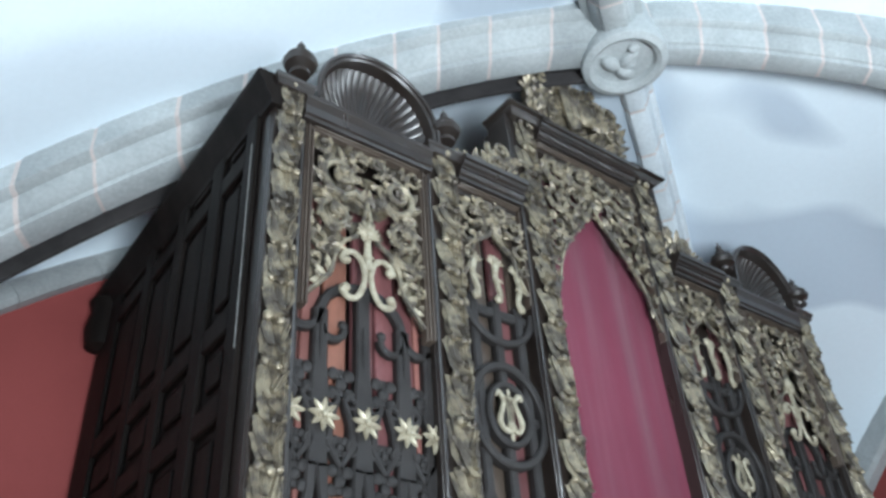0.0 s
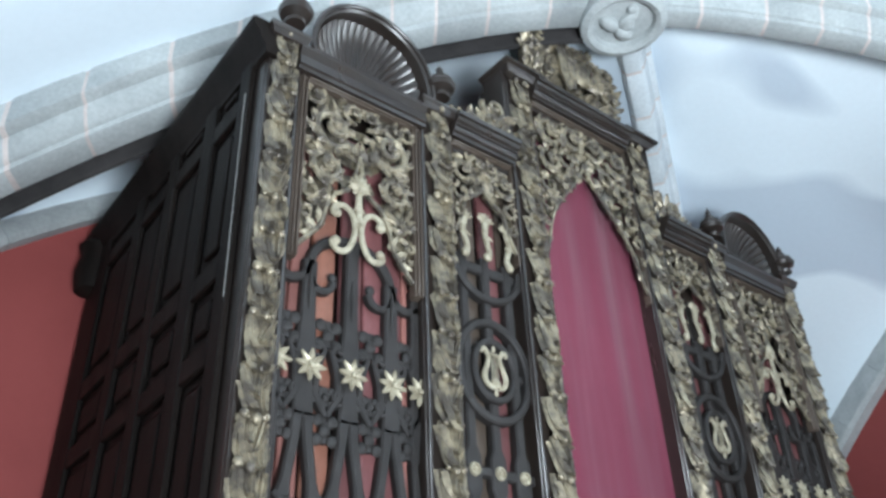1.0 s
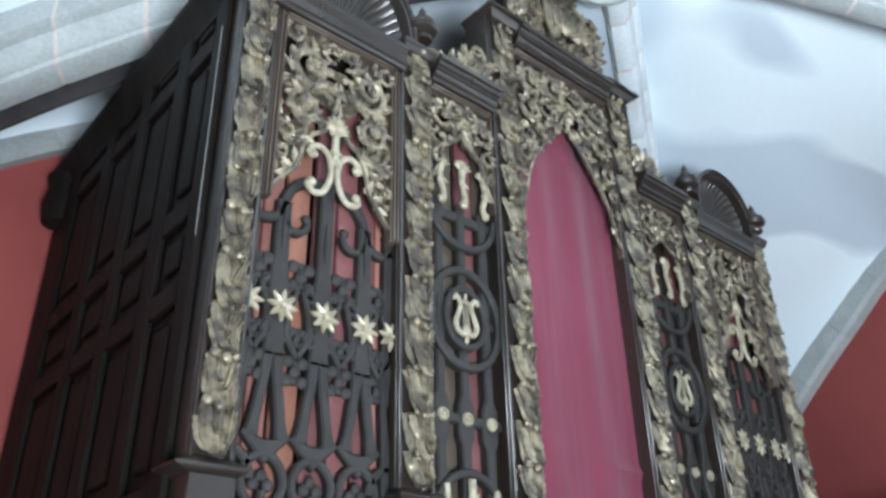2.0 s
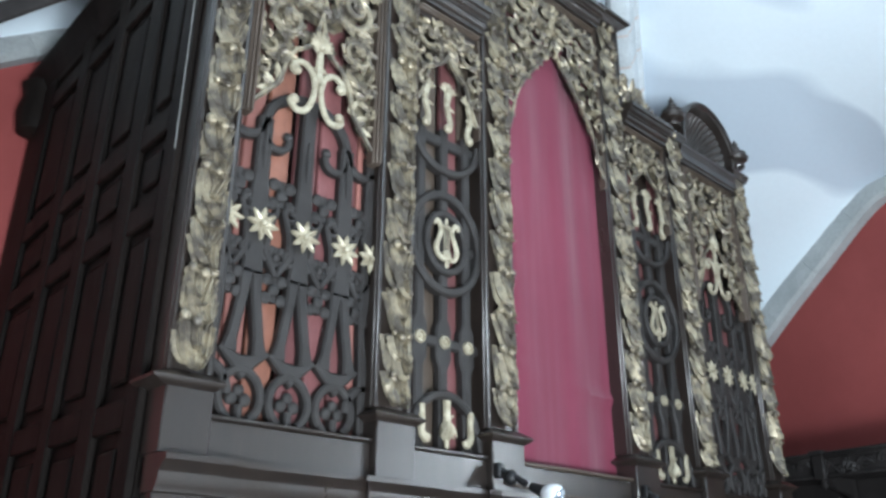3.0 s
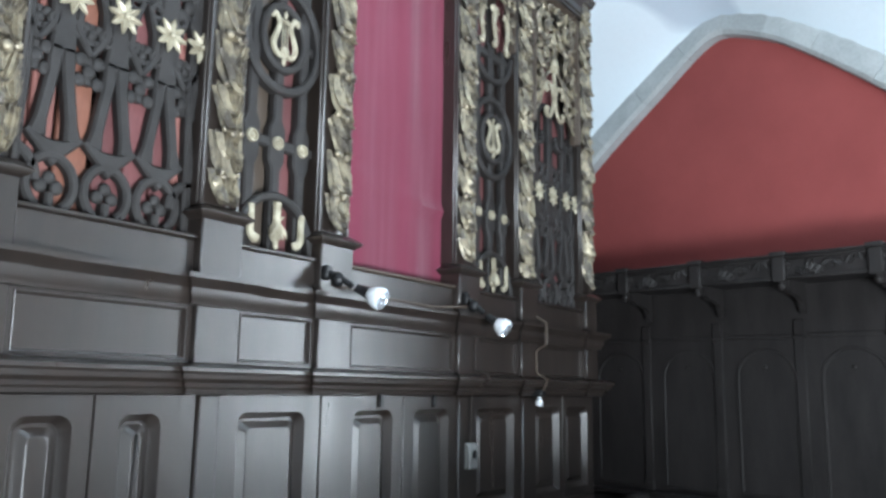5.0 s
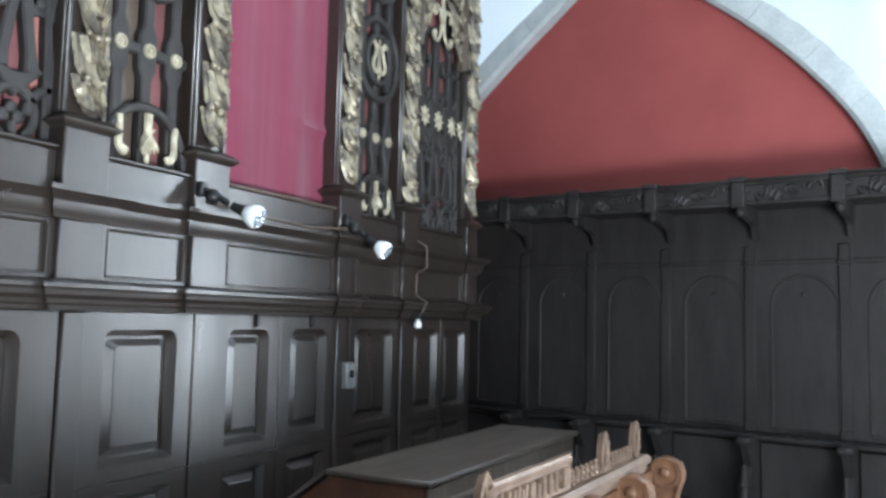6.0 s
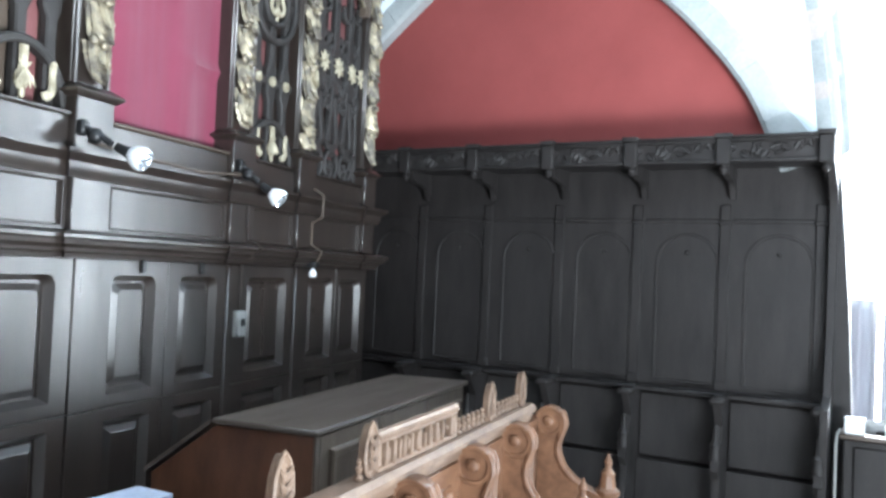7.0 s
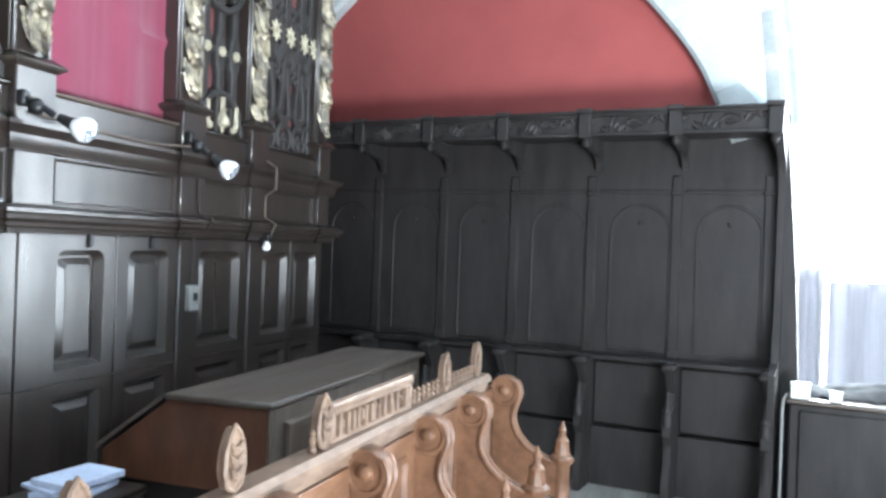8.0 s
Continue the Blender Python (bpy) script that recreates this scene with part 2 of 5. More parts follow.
def mould(bm, prof, x0, x1, ret0=True, ret1=True):
    """A moulding of profile (out, z), out towards -y from y 0, along x."""
    rings = []
    for x, s in ((x0, -1), (x1, 1)):
        rings.append([(x + (s * o if (ret0 if s < 0 else ret1) else 0), -o, z) for o, z in prof] + [(x, 0.06, prof[-1][1]), (x, 0.06, prof[0][1])])
    loops(bm, rings)


def panel(bm, x0, z0, x1, z1, px0, pz0, px1, pz1, y, depth=0.022, round_top=0.05, slab=0.03, k=1.0):
    """A framed board at y with a sunk panel, its upper corners rounded, and a raised field."""
    n = 8
    def ring(a0, b0, a1, b1, r):
        pts = []
        r = max(0.001, r)
        rb = 0.002
        for cx, cz, rr, s in ((a1 - r, b1 - r, r, 0), (a0 + r, b1 - r, r, 90), (a0 + rb, b0 + rb, rb, 180), (a1 - rb, b0 + rb, rb, 270)):
            for i in range(n):
                a = radians(s + 90 * i / (n - 1))
                pts.append((cx + rr * math.cos(a), cz + rr * math.sin(a)))
        return pts
    r = round_top
    spec = [(x0, z0, x1, z1, 0.001, y + slab), (x0, z0, x1, z1, 0.001, y + 0.002), (x0 + 0.002, z0 + 0.002, x1 - 0.002, z1 - 0.002, 0.001, y), (px0, pz0, px1, pz1, r, y), (px0 + 0.006 * k, pz0 + 0.006 * k, px1 - 0.006 * k, pz1 - 0.006 * k, r, y - 0.008 * k), (px0 + 0.014 * k, pz0 + 0.014 * k, px1 - 0.014 * k, pz1 - 0.014 * k, r * 0.9, y - 0.006 * k),
            (px0 + 0.024 * k, pz0 + 0.024 * k, px1 - 0.024 * k, pz1 - 0.024 * k, r * 0.8, y + depth), (px0 + 0.034 * k, pz0 + 0.034 * k, px1 - 0.034 * k, pz1 - 0.034 * k, r * 0.6, y + depth)]
    if k > 1:
        spec[4:6] = [(px0 + 0.002, pz0 + 0.002, px1 - 0.002, pz1 - 0.002, r, y), (px0 + 0.004, pz0 + 0.004, px1 - 0.004, pz1 - 0.004, r, y + 0.003)]
        g = 0.058 * k
        spec += [(px0 + g, pz0 + g, px1 - g, pz1 - g, r * 0.5, y + depth * 0.45), (px0 + g + 0.004, pz0 + g + 0.004, px1 - g - 0.004, pz1 - g - 0.004, r * 0.45, y + depth * 0.42)]
    rings = [[(x, yy, z) for x, z in ring(a, b, c, d, rr)] for a, b, c, d, rr, yy in spec]
    loops(bm, rings)


# ---- the place: vault, walls, floor ----
BX, BY = 2.02, -0.41
CORNERS = {"lb": (-1.75, 2.15), "rb": (5.85, 2.06), "rf": (5.07, -2.80), "lf": (-1.75, -2.95)}
MR = pose(4.964, -0.371, 0, 0, 0, -9.17)      # frame of the stalls' wall: x 0 the canopy's front, 0.55 the wall


def rib_z(r, length=9.0):
    """Underside of a rib at r from the keystone; the last bit before the wall drops steeply."""
    return 5.52 - 0.165 * r ** 1.75 - 5.0 * max(0.0, r - length + 0.32) ** 1.7


# edge of the red lunette over the stalls: (y in the wall's frame, z)
LUNETTE = [(2.5, 2.56), (2.1, 2.98), (1.6, 3.47), (1.19, 3.83), (0.88, 4.08), (0.54, 4.33), (0.21, 4.59), (-0.02, 4.73), (-0.27, 4.64), (-0.52, 4.52), (-0.83, 4.28), (-1.17, 4.0), (-1.47, 3.71), (-1.74, 3.39), (-1.91, 3.14), (-2.04, 2.85), (-2.12, 2.57)]


def lunette_z(y):
    for (a, za), (b, zb) in zip(LUNETTE, LUNETTE[1:]):
        if b <= y <= a:
            return za + (zb - za) * (a - y) / (a - b)
    return 2.5


def back_z(x):
    return 5.62 - 0.26 * abs(x - 2.08) ** 1.7


def cell(name, a, b, edge, crown=5.82, lift=0.30):
    """One web of the vault, between the ribs to corners a and b and the wall arch of points edge(u)."""
    bm = bmesh.new()
    nl, nu = 26, 30
    rows = []
    ra, rb = [math.hypot(c[0] - BX, c[1] - BY) for c in (a, b)]
    for i in range(nl + 1):
        l = i / nl
        row = []
        za, zb = rib_z(ra * l, ra) + lift, rib_z(rb * l, rb) + lift
        for j in range(nu + 1):
            u = j / nu
            x, y = BX + (a[0] + (b[0] - a[0]) * u - BX) * l, BY + (a[1] + (b[1] - a[1]) * u - BY) * l
            z = za + (zb - za) * u
            wall = edge(u) - (rib_z(ra, ra) + lift + (rib_z(rb, rb) - rib_z(ra, ra)) * u)
            mid = (crown + (edge(0.5) - crown) * l) - (za + zb) / 2
            top = edge(0.5) - (rib_z(ra, ra) + rib_z(rb, rb)) / 2 - lift
            bulge = mid * (l * wall / max(0.2, top) + (1 - l) * math.sin(math.pi * u))
            z += bulge if l > 0 else 0
            row.append((x, y, z + 0.012 * noise.noise((x * 1.3, y * 1.3, z))))
        rows.append(row)
    loops(bm, rows, cap=False, around=False)
    return solid(name, bm, PLASTER, "blue-white limewashed vault web with sharp-edged grey patches", "vault", "structure")


C = CORNERS
cell("vault_back", C["lb"], C["rb"], lambda u: back_z(C["lb"][0] + 7.61 * u) + 0.10, 5.60, 0.03)
cell("vault_right", C["rb"], C["rf"], lambda u: lunette_z(2.5 - 4.88 * u) + 0.14)
cell("vault_front", C["rf"], C["lf"], lambda u: back_z(C["rf"][0] - 6.82 * u) + 0.2)
cell("vault_left", C["lf"], C["lb"], lambda u: lunette_z(-2.16 + 4.66 * u) + 0.16)


def rib(name, corner, dark=False, wide=1.0, stone=STONE):
    """A diagonal rib of single voussoirs with pale joints; each voussoir is a part."""
    root = thing(name, "grey limestone diagonal vault rib with pale mortar joints", "vault rib", kind="structure")
    dx, dy = corner[0] - BX, corner[1] - BY
    length = math.hypot(dx, dy)
    dx, dy = dx / length, dy / length
    sx, sy = -dy, dx
    half = [(0.17, 0.36), (0.17, 0.15), (0.155, 0.135), (0.125, 0.13), (0.12, 0.10), (0.085, 0.035), (0.07, 0.03), (0.066, 0.006), (0.055, 0.0)]
    sec = [(-o * wide, h) for o, h in half] + [(o * wide * (1.5 if dark else 1.0), h) for o, h in half[::-1]]
    rng = random.Random(len(name))

    def ring(r, grow=0.0):
        z = rib_z(max(0.0, r), length)
        return [(BX + dx * r + sx * o * (1 + grow), BY + dy * r + sy * o * (1 + grow), z + h + (-grow * 0.08)) for o, h in sec]
    bm = bmesh.new()
    loops(bm, [ring(0.12 + (length - 0.12) * k / 40, -0.03) for k in range(41)])
    part("joint_bed", bm, JOINT, root, "pale pinkish mortar between the stones")
    r = 0.16
    while r < length:
        step = 0.22 + rng.random() * 0.16
        b = min(length + 0.1, r + step)
        bm = bmesh.new()
        g = rng.uniform(-0.012, 0.014)
        loops(bm, [ring(r + 0.008, g - 0.035), ring(r + 0.02, g), ring((r + b) / 2, g + 0.004), ring(b - 0.02, g), ring(b - 0.008, g - 0.035)])
        part("voussoir", bm, stone, root)
        r = b
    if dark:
        # near-black fillet along the rib's lower far edge
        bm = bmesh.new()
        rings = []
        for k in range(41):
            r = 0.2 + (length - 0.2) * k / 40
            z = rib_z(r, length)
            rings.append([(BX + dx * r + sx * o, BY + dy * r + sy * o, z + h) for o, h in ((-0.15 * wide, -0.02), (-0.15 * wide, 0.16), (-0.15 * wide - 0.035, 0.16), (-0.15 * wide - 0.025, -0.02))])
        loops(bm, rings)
        part("fillet", bm, NEARBLACK, root, "near-black fillet under the rib")
    return root


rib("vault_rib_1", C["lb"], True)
rib("vault_rib_2", C["rb"], False, 0.8, PALESTONE)
rib("vault_rib_3", C["rf"])
rib("vault_rib_4", C["lf"])

# keystone medallion, tilted disc with a raised rim and a weathered relief
boss = thing("vault_boss", "round white stone keystone medallion with raised rim and worn relief", "keystone", pose(BX, BY, 5.50) @ Matrix.Scale(1.13, 4), kind="structure")
bm = bmesh.new()
lathe(bm, [(0.05, 0.3), (0.2, 0.28), (0.215, 0.06), (0.23, 0.02), (0.225, -0.03), (0.19, -0.045), (0.165, -0.03), (0.155, 0.0), (0.01, 0.0)], seg=36)
part("disc", bm, STONE, boss)
bm = bmesh.new()
for x, y, r, a, b in ((-0.05, 0.05, 0.05, 1.3, 0.8), (0.055, 0.05, 0.05, 1.2, 0.8), (0, -0.03, 0.045, 0.7, 1.6), (-0.03, -0.09, 0.03, 1, 1), (0.03, 0.0, 0.04, 1, 1)):
    ball(bm, x, y, -0.012, r, a, b, 0.6, 2)
part("relief", bm, STONE, boss, "worn white stone relief of plain rounded shapes")

# back wall, red below a stone wall arch
bm = bmesh.new()
box(bm, -4.2, 2.18, 0, 6.6, 2.5, 6.2)
solid("wall_north", bm, REDWALL, "red limewashed wall behind the organ", "wall", "structure")


def arch_band(name, pts, mat, w, x0, x1, m=None, piece=True):
    """Stone wall arch: stones of width w outside the points (s, z), from x0 to x1 in depth."""
    root = thing(name, "grey stone wall arch framing the red wall", "wall arch", m, kind="structure")
    dense = []
    for (a, za), (b, zb) in zip(pts, pts[1:]):
        for k in range(4):
            dense.append((a + (b - a) * k / 4, za + (zb - za) * k / 4))
    dense.append(pts[-1])
    for _ in range(3):
        dense = [dense[0]] + [((p[0] + 2 * q[0] + s[0]) / 4, (p[1] + 2 * q[1] + s[1]) / 4) for p, q, s in zip(dense, dense[1:], dense[2:])] + [dense[-1]]
    n = len(dense)

    def sect(i, e=0.0):
        p, q = dense[max(0, i - 1)], dense[min(n - 1, i + 1)]
        d = Vector((q[0] - p[0], q[1] - p[1])).normalized()
        nx, nz = -d.y, d.x
        s, z = dense[i]
        cs, cz = s, z
        pro = [(x0 + 0.03, 0.0), (x0, 0.03), (x0, w * 0.55), (x0 + 0.05, w), (x1, w), (x1, 0.0)]
        return [(xx + e, cs + nx * k, cz + nz * k) for xx, k in pro]
    i = 0
    while i < n - 1:
        j = min(n - 1, i + 5)
        bm = bmesh.new()
        rows = [sect(k) for k in range(i, j + 1)]
        rows[0] = [tuple(Vector(p).lerp(Vector(q), 0.03)) for p, q in zip(rows[0], rows[1])]
        loops(bm, rows)
        part("stone", bm, STONE, root)
        i = j
    return root


arch_band("wall_arch_1", [(s, z) for s, z in LUNETTE[::-1]], STONE, 0.30, 0.42, 0.56, MR)
pts = [(-(-1.75 + 7.6 * k / 24), back_z(-1.75 + 7.6 * k / 24)) for k in range(25)][::-1]
arch_band("wall_arch_2", pts, STONE, 0.17, -0.12, 0.02, pose(0, 2.18, 0, 0, 0, 90))

# wall of the stalls, in its own frame, with the tall window beyond the stalls
bm = bmesh.new()
box(bm, 0.55, -2.2, 0, 0.95, 2.7, 6.2)
wall_e = solid("wall_east", bm, REDWALL, "red limewashed wall above the choir stalls", "wall", "structure")
wall_e.matrix_basis = MR
bm = bmesh.new()
box(bm, 0.552, -2.47, 0, 0.95, -2.203, 6.2)
wall_j = solid("wall_jamb", bm, PLASTER, "white plastered strip of wall beside the window", "wall", "structure")
wall_j.matrix_basis = MR
bm = bmesh.new()
box(bm, 7.5, -7.2, 0, 7.9, -2.4, 0.4)
box(bm, 7.5, -7.2, 5.0, 7.9, -2.4, 6.2)
box(bm, 7.5, -7.2, 0.405, 7.9, -6.5, 4.995)
w = solid("wall_east_2", bm, PLASTER, "white plastered window wall", "wall", "structure")
bm = bmesh.new()
box(bm, 5.62, -2.39, 0, 7.495, -2.1, 6.2)
w = solid("wall_return", bm, PLASTER, "white plastered return wall behind the stalls", "wall", "structure")
bm = bmesh.new()
box(bm, 8.6, -8.2, -0.5, 8.65, -1.6, 7)
w = solid("backdrop", bm, DAY, "glaring white daylight outside the window", "backdrop", "structure")
# unseen walls: the west paler for bounce, the south dark against reflections
for nm, x0, y0, x1, y1 in (("wall_west", -4.2, -7.2, -3.9, 2.18), ("wall_south", -3.9, -7.5, 7.9, -7.2)):
    bm = bmesh.new()
    box(bm, x0, y0, 0, x1, y1, 6.2)
    solid(nm, bm, DIMWALL if nm == "wall_west" else DARKWALL, "plain grey unseen wall closing the room", "wall", "structure")
bm = bmesh.new()
box(bm, -4.2, -7.5, 6.2, 7.9, 2.5, 6.4)
solid("ceiling", bm, PLASTER, "plain white plaster above the vault", "ceiling", "structure")
floor = thing("floor", "worn grey timber floorboards", "floor", kind="structure")
bm = bmesh.new()
box(bm, -4.2, -7.5, -0.1, 7.9, 2.5, FLOOR - 0.012)
part("subfloor", bm, FLOORWOOD, floor)
bm = bmesh.new()
box(bm, -3.9, -0.095, -0.011, 5.6, 0.095, 0, 0.004)
board = finish("board", bm, FLOORWOOD)
for k in range(20):
    part("board", board, None, floor, m=pose(0, -4.0 + 0.2 * k, FLOOR))

# ---- the organ ----
organ = thing("pipe_organ", "dark-stained wooden organ case with gilded carving and grey fretwork", "organ", pose(2.0, 1.0, FLOOR))
OFF = pose(-2.0, -1.0, -FLOOR)


def op(name, bm, mat, label="", m=None, smooth=True):
    """A part of the organ, its mesh in the place's own coordinates."""
    return part(name, bm, mat, organ, label, OFF @ m if m is not None else OFF, smooth)


PIL = [(0.0, 0.16), (0.80, 0.985), (1.395, 1.59), (2.39, 2.585), (3.015, 3.20), (3.84, 4.0)]
TOPS = [4.50, 4.50, 5.06, 5.06, 4.50, 4.50]
BAYS = list(zip([p[1] for p in PIL], [p[0] for p in PIL[1:]]))

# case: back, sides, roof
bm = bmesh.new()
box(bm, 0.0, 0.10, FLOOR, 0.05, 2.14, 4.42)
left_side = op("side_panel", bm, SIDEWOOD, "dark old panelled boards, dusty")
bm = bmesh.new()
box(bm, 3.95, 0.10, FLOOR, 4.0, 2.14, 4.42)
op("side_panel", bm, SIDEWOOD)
bm = bmesh.new()
box(bm, 0.06, 2.08, FLOOR, 3.94, 2.14, 4.42)
op("back_panel", bm, SIDEWOOD)
bm = bmesh.new()
box(bm, 0.06, 0.5, 4.36, 3.94, 2.07, 4.42)
op("roof_board", bm, SIDEWOOD)
bm = bmesh.new()
box(bm, 0.06, 0.62, FLOOR + 0.2, 3.94, 0.65, 4.3)
op("inner_board", bm, STALL, "black interior boards")
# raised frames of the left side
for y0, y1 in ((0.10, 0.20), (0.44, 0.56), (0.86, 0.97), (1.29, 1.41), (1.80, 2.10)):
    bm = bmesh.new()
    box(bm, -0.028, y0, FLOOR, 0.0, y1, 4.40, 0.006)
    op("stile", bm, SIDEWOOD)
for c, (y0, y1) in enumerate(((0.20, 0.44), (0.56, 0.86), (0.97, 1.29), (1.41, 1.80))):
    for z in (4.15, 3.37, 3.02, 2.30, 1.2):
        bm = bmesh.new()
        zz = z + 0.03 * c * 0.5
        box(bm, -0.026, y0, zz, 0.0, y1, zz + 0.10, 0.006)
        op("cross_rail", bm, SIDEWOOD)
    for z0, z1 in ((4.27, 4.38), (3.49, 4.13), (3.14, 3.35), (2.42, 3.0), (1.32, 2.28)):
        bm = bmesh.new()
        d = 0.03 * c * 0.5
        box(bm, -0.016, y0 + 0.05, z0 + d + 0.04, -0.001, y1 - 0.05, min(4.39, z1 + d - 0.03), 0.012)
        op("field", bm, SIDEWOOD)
bm = bmesh.new()
tube(bm, [(-0.04, 0.10, 4.2), (-0.04, 0.09, 3.8), (-0.04, 0.075, 3.23)], 0.002)
op("cord", bm, GREYP, "thin pale cord hanging down the case side")
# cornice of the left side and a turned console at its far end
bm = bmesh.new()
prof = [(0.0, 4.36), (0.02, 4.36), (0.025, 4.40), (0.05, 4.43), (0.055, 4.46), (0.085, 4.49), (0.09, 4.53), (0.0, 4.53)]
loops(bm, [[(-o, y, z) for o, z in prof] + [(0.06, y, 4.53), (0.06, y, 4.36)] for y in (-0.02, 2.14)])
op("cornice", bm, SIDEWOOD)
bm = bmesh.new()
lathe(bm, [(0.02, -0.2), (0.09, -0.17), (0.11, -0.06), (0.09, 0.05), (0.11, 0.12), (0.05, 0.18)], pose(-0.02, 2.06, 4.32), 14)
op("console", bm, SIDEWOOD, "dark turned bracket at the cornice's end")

# lower front: body, plinth, doors
bm = bmesh.new()
box(bm, 0.03, 0.062, FLOOR, 3.97, 0.6, 1.80)
op("base_body", bm, WOOD)
bm = bmesh.new()
box(bm, -0.02, -0.02, FLOOR, 4.02, 0.05, FLOOR + 0.14, 0.012)
op("plinth", bm, WOOD)
DOORS = [(0.025, 0.466, 0.215, 0.405), (0.472, 0.848, 0.555, 0.715), (0.945, 1.455, 1.03, 1.375), (1.465, 1.995, 1.655, 1.925), (2.001, 2.425, 2.075, 2.36), (2.49, 3.06, 2.605, 2.985), (3.16, 3.555, 3.225, 3.52), (3.561, 3.98, 3.60, 3.90)]
for x0, x1, p0, p1 in DOORS:
    bm = bmesh.new()
    panel(bm, x0, 1.20, x1, 1.795, p0, 1.25, p1, 1.735, 0.012, 0.036, 0.045, 0.045, 1.05)
    d = op("door", bm, WOOD, "dark door with a sunk round-cornered panel", smooth=False)
    bm = bmesh.new()
    panel(bm, x0, FLOOR + 0.15, x1, 1.197, p0, 0.40, p1, 1.15, 0.012, 0.036, 0.004, 0.045, 1.05)
    part("lower_panel", bm, WOOD, d, smooth=False)
for x0, x1 in ((0.851, 0.942), (2.428, 2.487), (3.063, 3.157)):
    bm = bmesh.new()
    box(bm, x0, 0.0, FLOOR + 0.15, x1, 0.045, 1.795, 0.006)
    op("stile", bm, WOOD)
for x in (1.83, 2.225):
    bm = bmesh.new()
    box(bm, x - 0.012, -0.004, 1.745, x + 0.012, 0.014, 1.80, 0.003)
    op("door_catch", bm, BLACKM)

# three bands of mouldings that break forward at the pilasters
LOWPROF = [(0.0, 1.80), (0.012, 1.80), (0.016, 1.815), (0.030, 1.82), (0.034, 1.835), (0.058, 1.848), (0.062, 1.865), (0.075, 1.872), (0.075, 1.885), (0.03, 1.90), (0.0, 1.90)]
MIDPROF = [(0.0, 2.10), (0.010, 2.10), (0.014, 2.115), (0.024, 2.13), (0.026, 2.155), (0.045, 2.175), (0.062, 2.185), (0.062, 2.202), (0.0, 2.208)]
for prof, nm in ((LOWPROF, "lower_cornice"), (MIDPROF, "waist_cornice")):
    for (a, b) in BAYS:
        bm = bmesh.new()
        mould(bm, prof, a, b, False, False)
        op(nm, bm, WOOD)
    for (a, b) in PIL:
        bm = bmesh.new()
        mould(bm, [(o + 0.022, z) for o, z in prof], a, b, a > 0 or prof is LOWPROF)
        op(nm + "_break", bm, WOOD)
bm = bmesh.new()
box(bm, 0.02, 0.02, 1.90, 3.98, 0.6, 2.10)
op("frieze_board", bm, WOOD)
for (a, b) in BAYS:
    bm = bmesh.new()
    panel(bm, a, 1.901, b, 2.099, a + 0.022, 1.912, b - 0.022, 2.09, 0.0, 0.012, 0.004, 0.03, 0.45)
    op("frieze_panel", bm, WOOD, smooth=False)
for (a, b) in PIL:
    bm = bmesh.new()
    box(bm, a, -0.022, 1.90, b, 0.02, 2.10, 0.004)
    op("frieze_block", bm, WOOD)
    bm = bmesh.new()
    box(bm, a, -0.022, 2.208, b, 0.10, 2.41, 0.005)
    ped = op("pedestal", bm, WOOD)
    bm = bmesh.new()
    far = 1.0 if a > 0 else 2.0
    rings = [[(a - e * far, -0.022 - e, z), (b + e, -0.022 - e, z), (b + e, 0.12, z), (a - e * far, 0.12, z)] for e, z in ((0.0, 2.405), (0.026, 2.424), (0.028, 2.431), (0.006, 2.447), (-0.01, 2.458))]
    loops(bm, rings)
    part("cap", bm, WOOD, ped)
for i, (a, b) in enumerate(BAYS):
    bm = bmesh.new()
    box(bm, a, 0.012, 2.208, b, 0.10, 2.33, 0.004)
    rail = op("bottom_rail", bm, WOOD)
    bm = bmesh.new()
    box(bm, a, -0.004, 2.33, b, 0.11, 2.345, 0.005)
    part("lip", bm, FRAMEWOOD if i == 2 else WOOD, rail)


# pilasters: a board with side fillets, and a carved garland on it
def husk(bm, m, length, width, out=0.012):
    """A blunt acanthus leaf: three ribs, a ruffled edge and a tip that rolls forward."""
    nv, across = 7, 7
    rows = []
    for j in range(nv + 1):
        v = j / nv
        w = width * 0.5 * (0.55 + 0.45 * math.sin(math.pi * min(1.0, 0.15 + 0.8 * v))) * (1 - 0.55 * v ** 5) * (1 + 0.13 * math.cos(v * 20))
        roll = -out * math.sin(math.pi * 0.5 * v) - length * 0.16 * max(0.0, v - 0.6) / 0.4
        z = length * (v if v < 0.85 else 0.85 + (v - 0.85) * 0.4)
        rows.append([m @ Vector((w * (2 * k / (across - 1) - 1), roll + 0.010 * abs(2 * k / (across - 1) - 1) ** 2 + 0.004 * math.cos(k * math.pi), z)) for k in range(across)] + [m @ Vector((0, roll + 0.022, z))])
    loops(bm, rows)


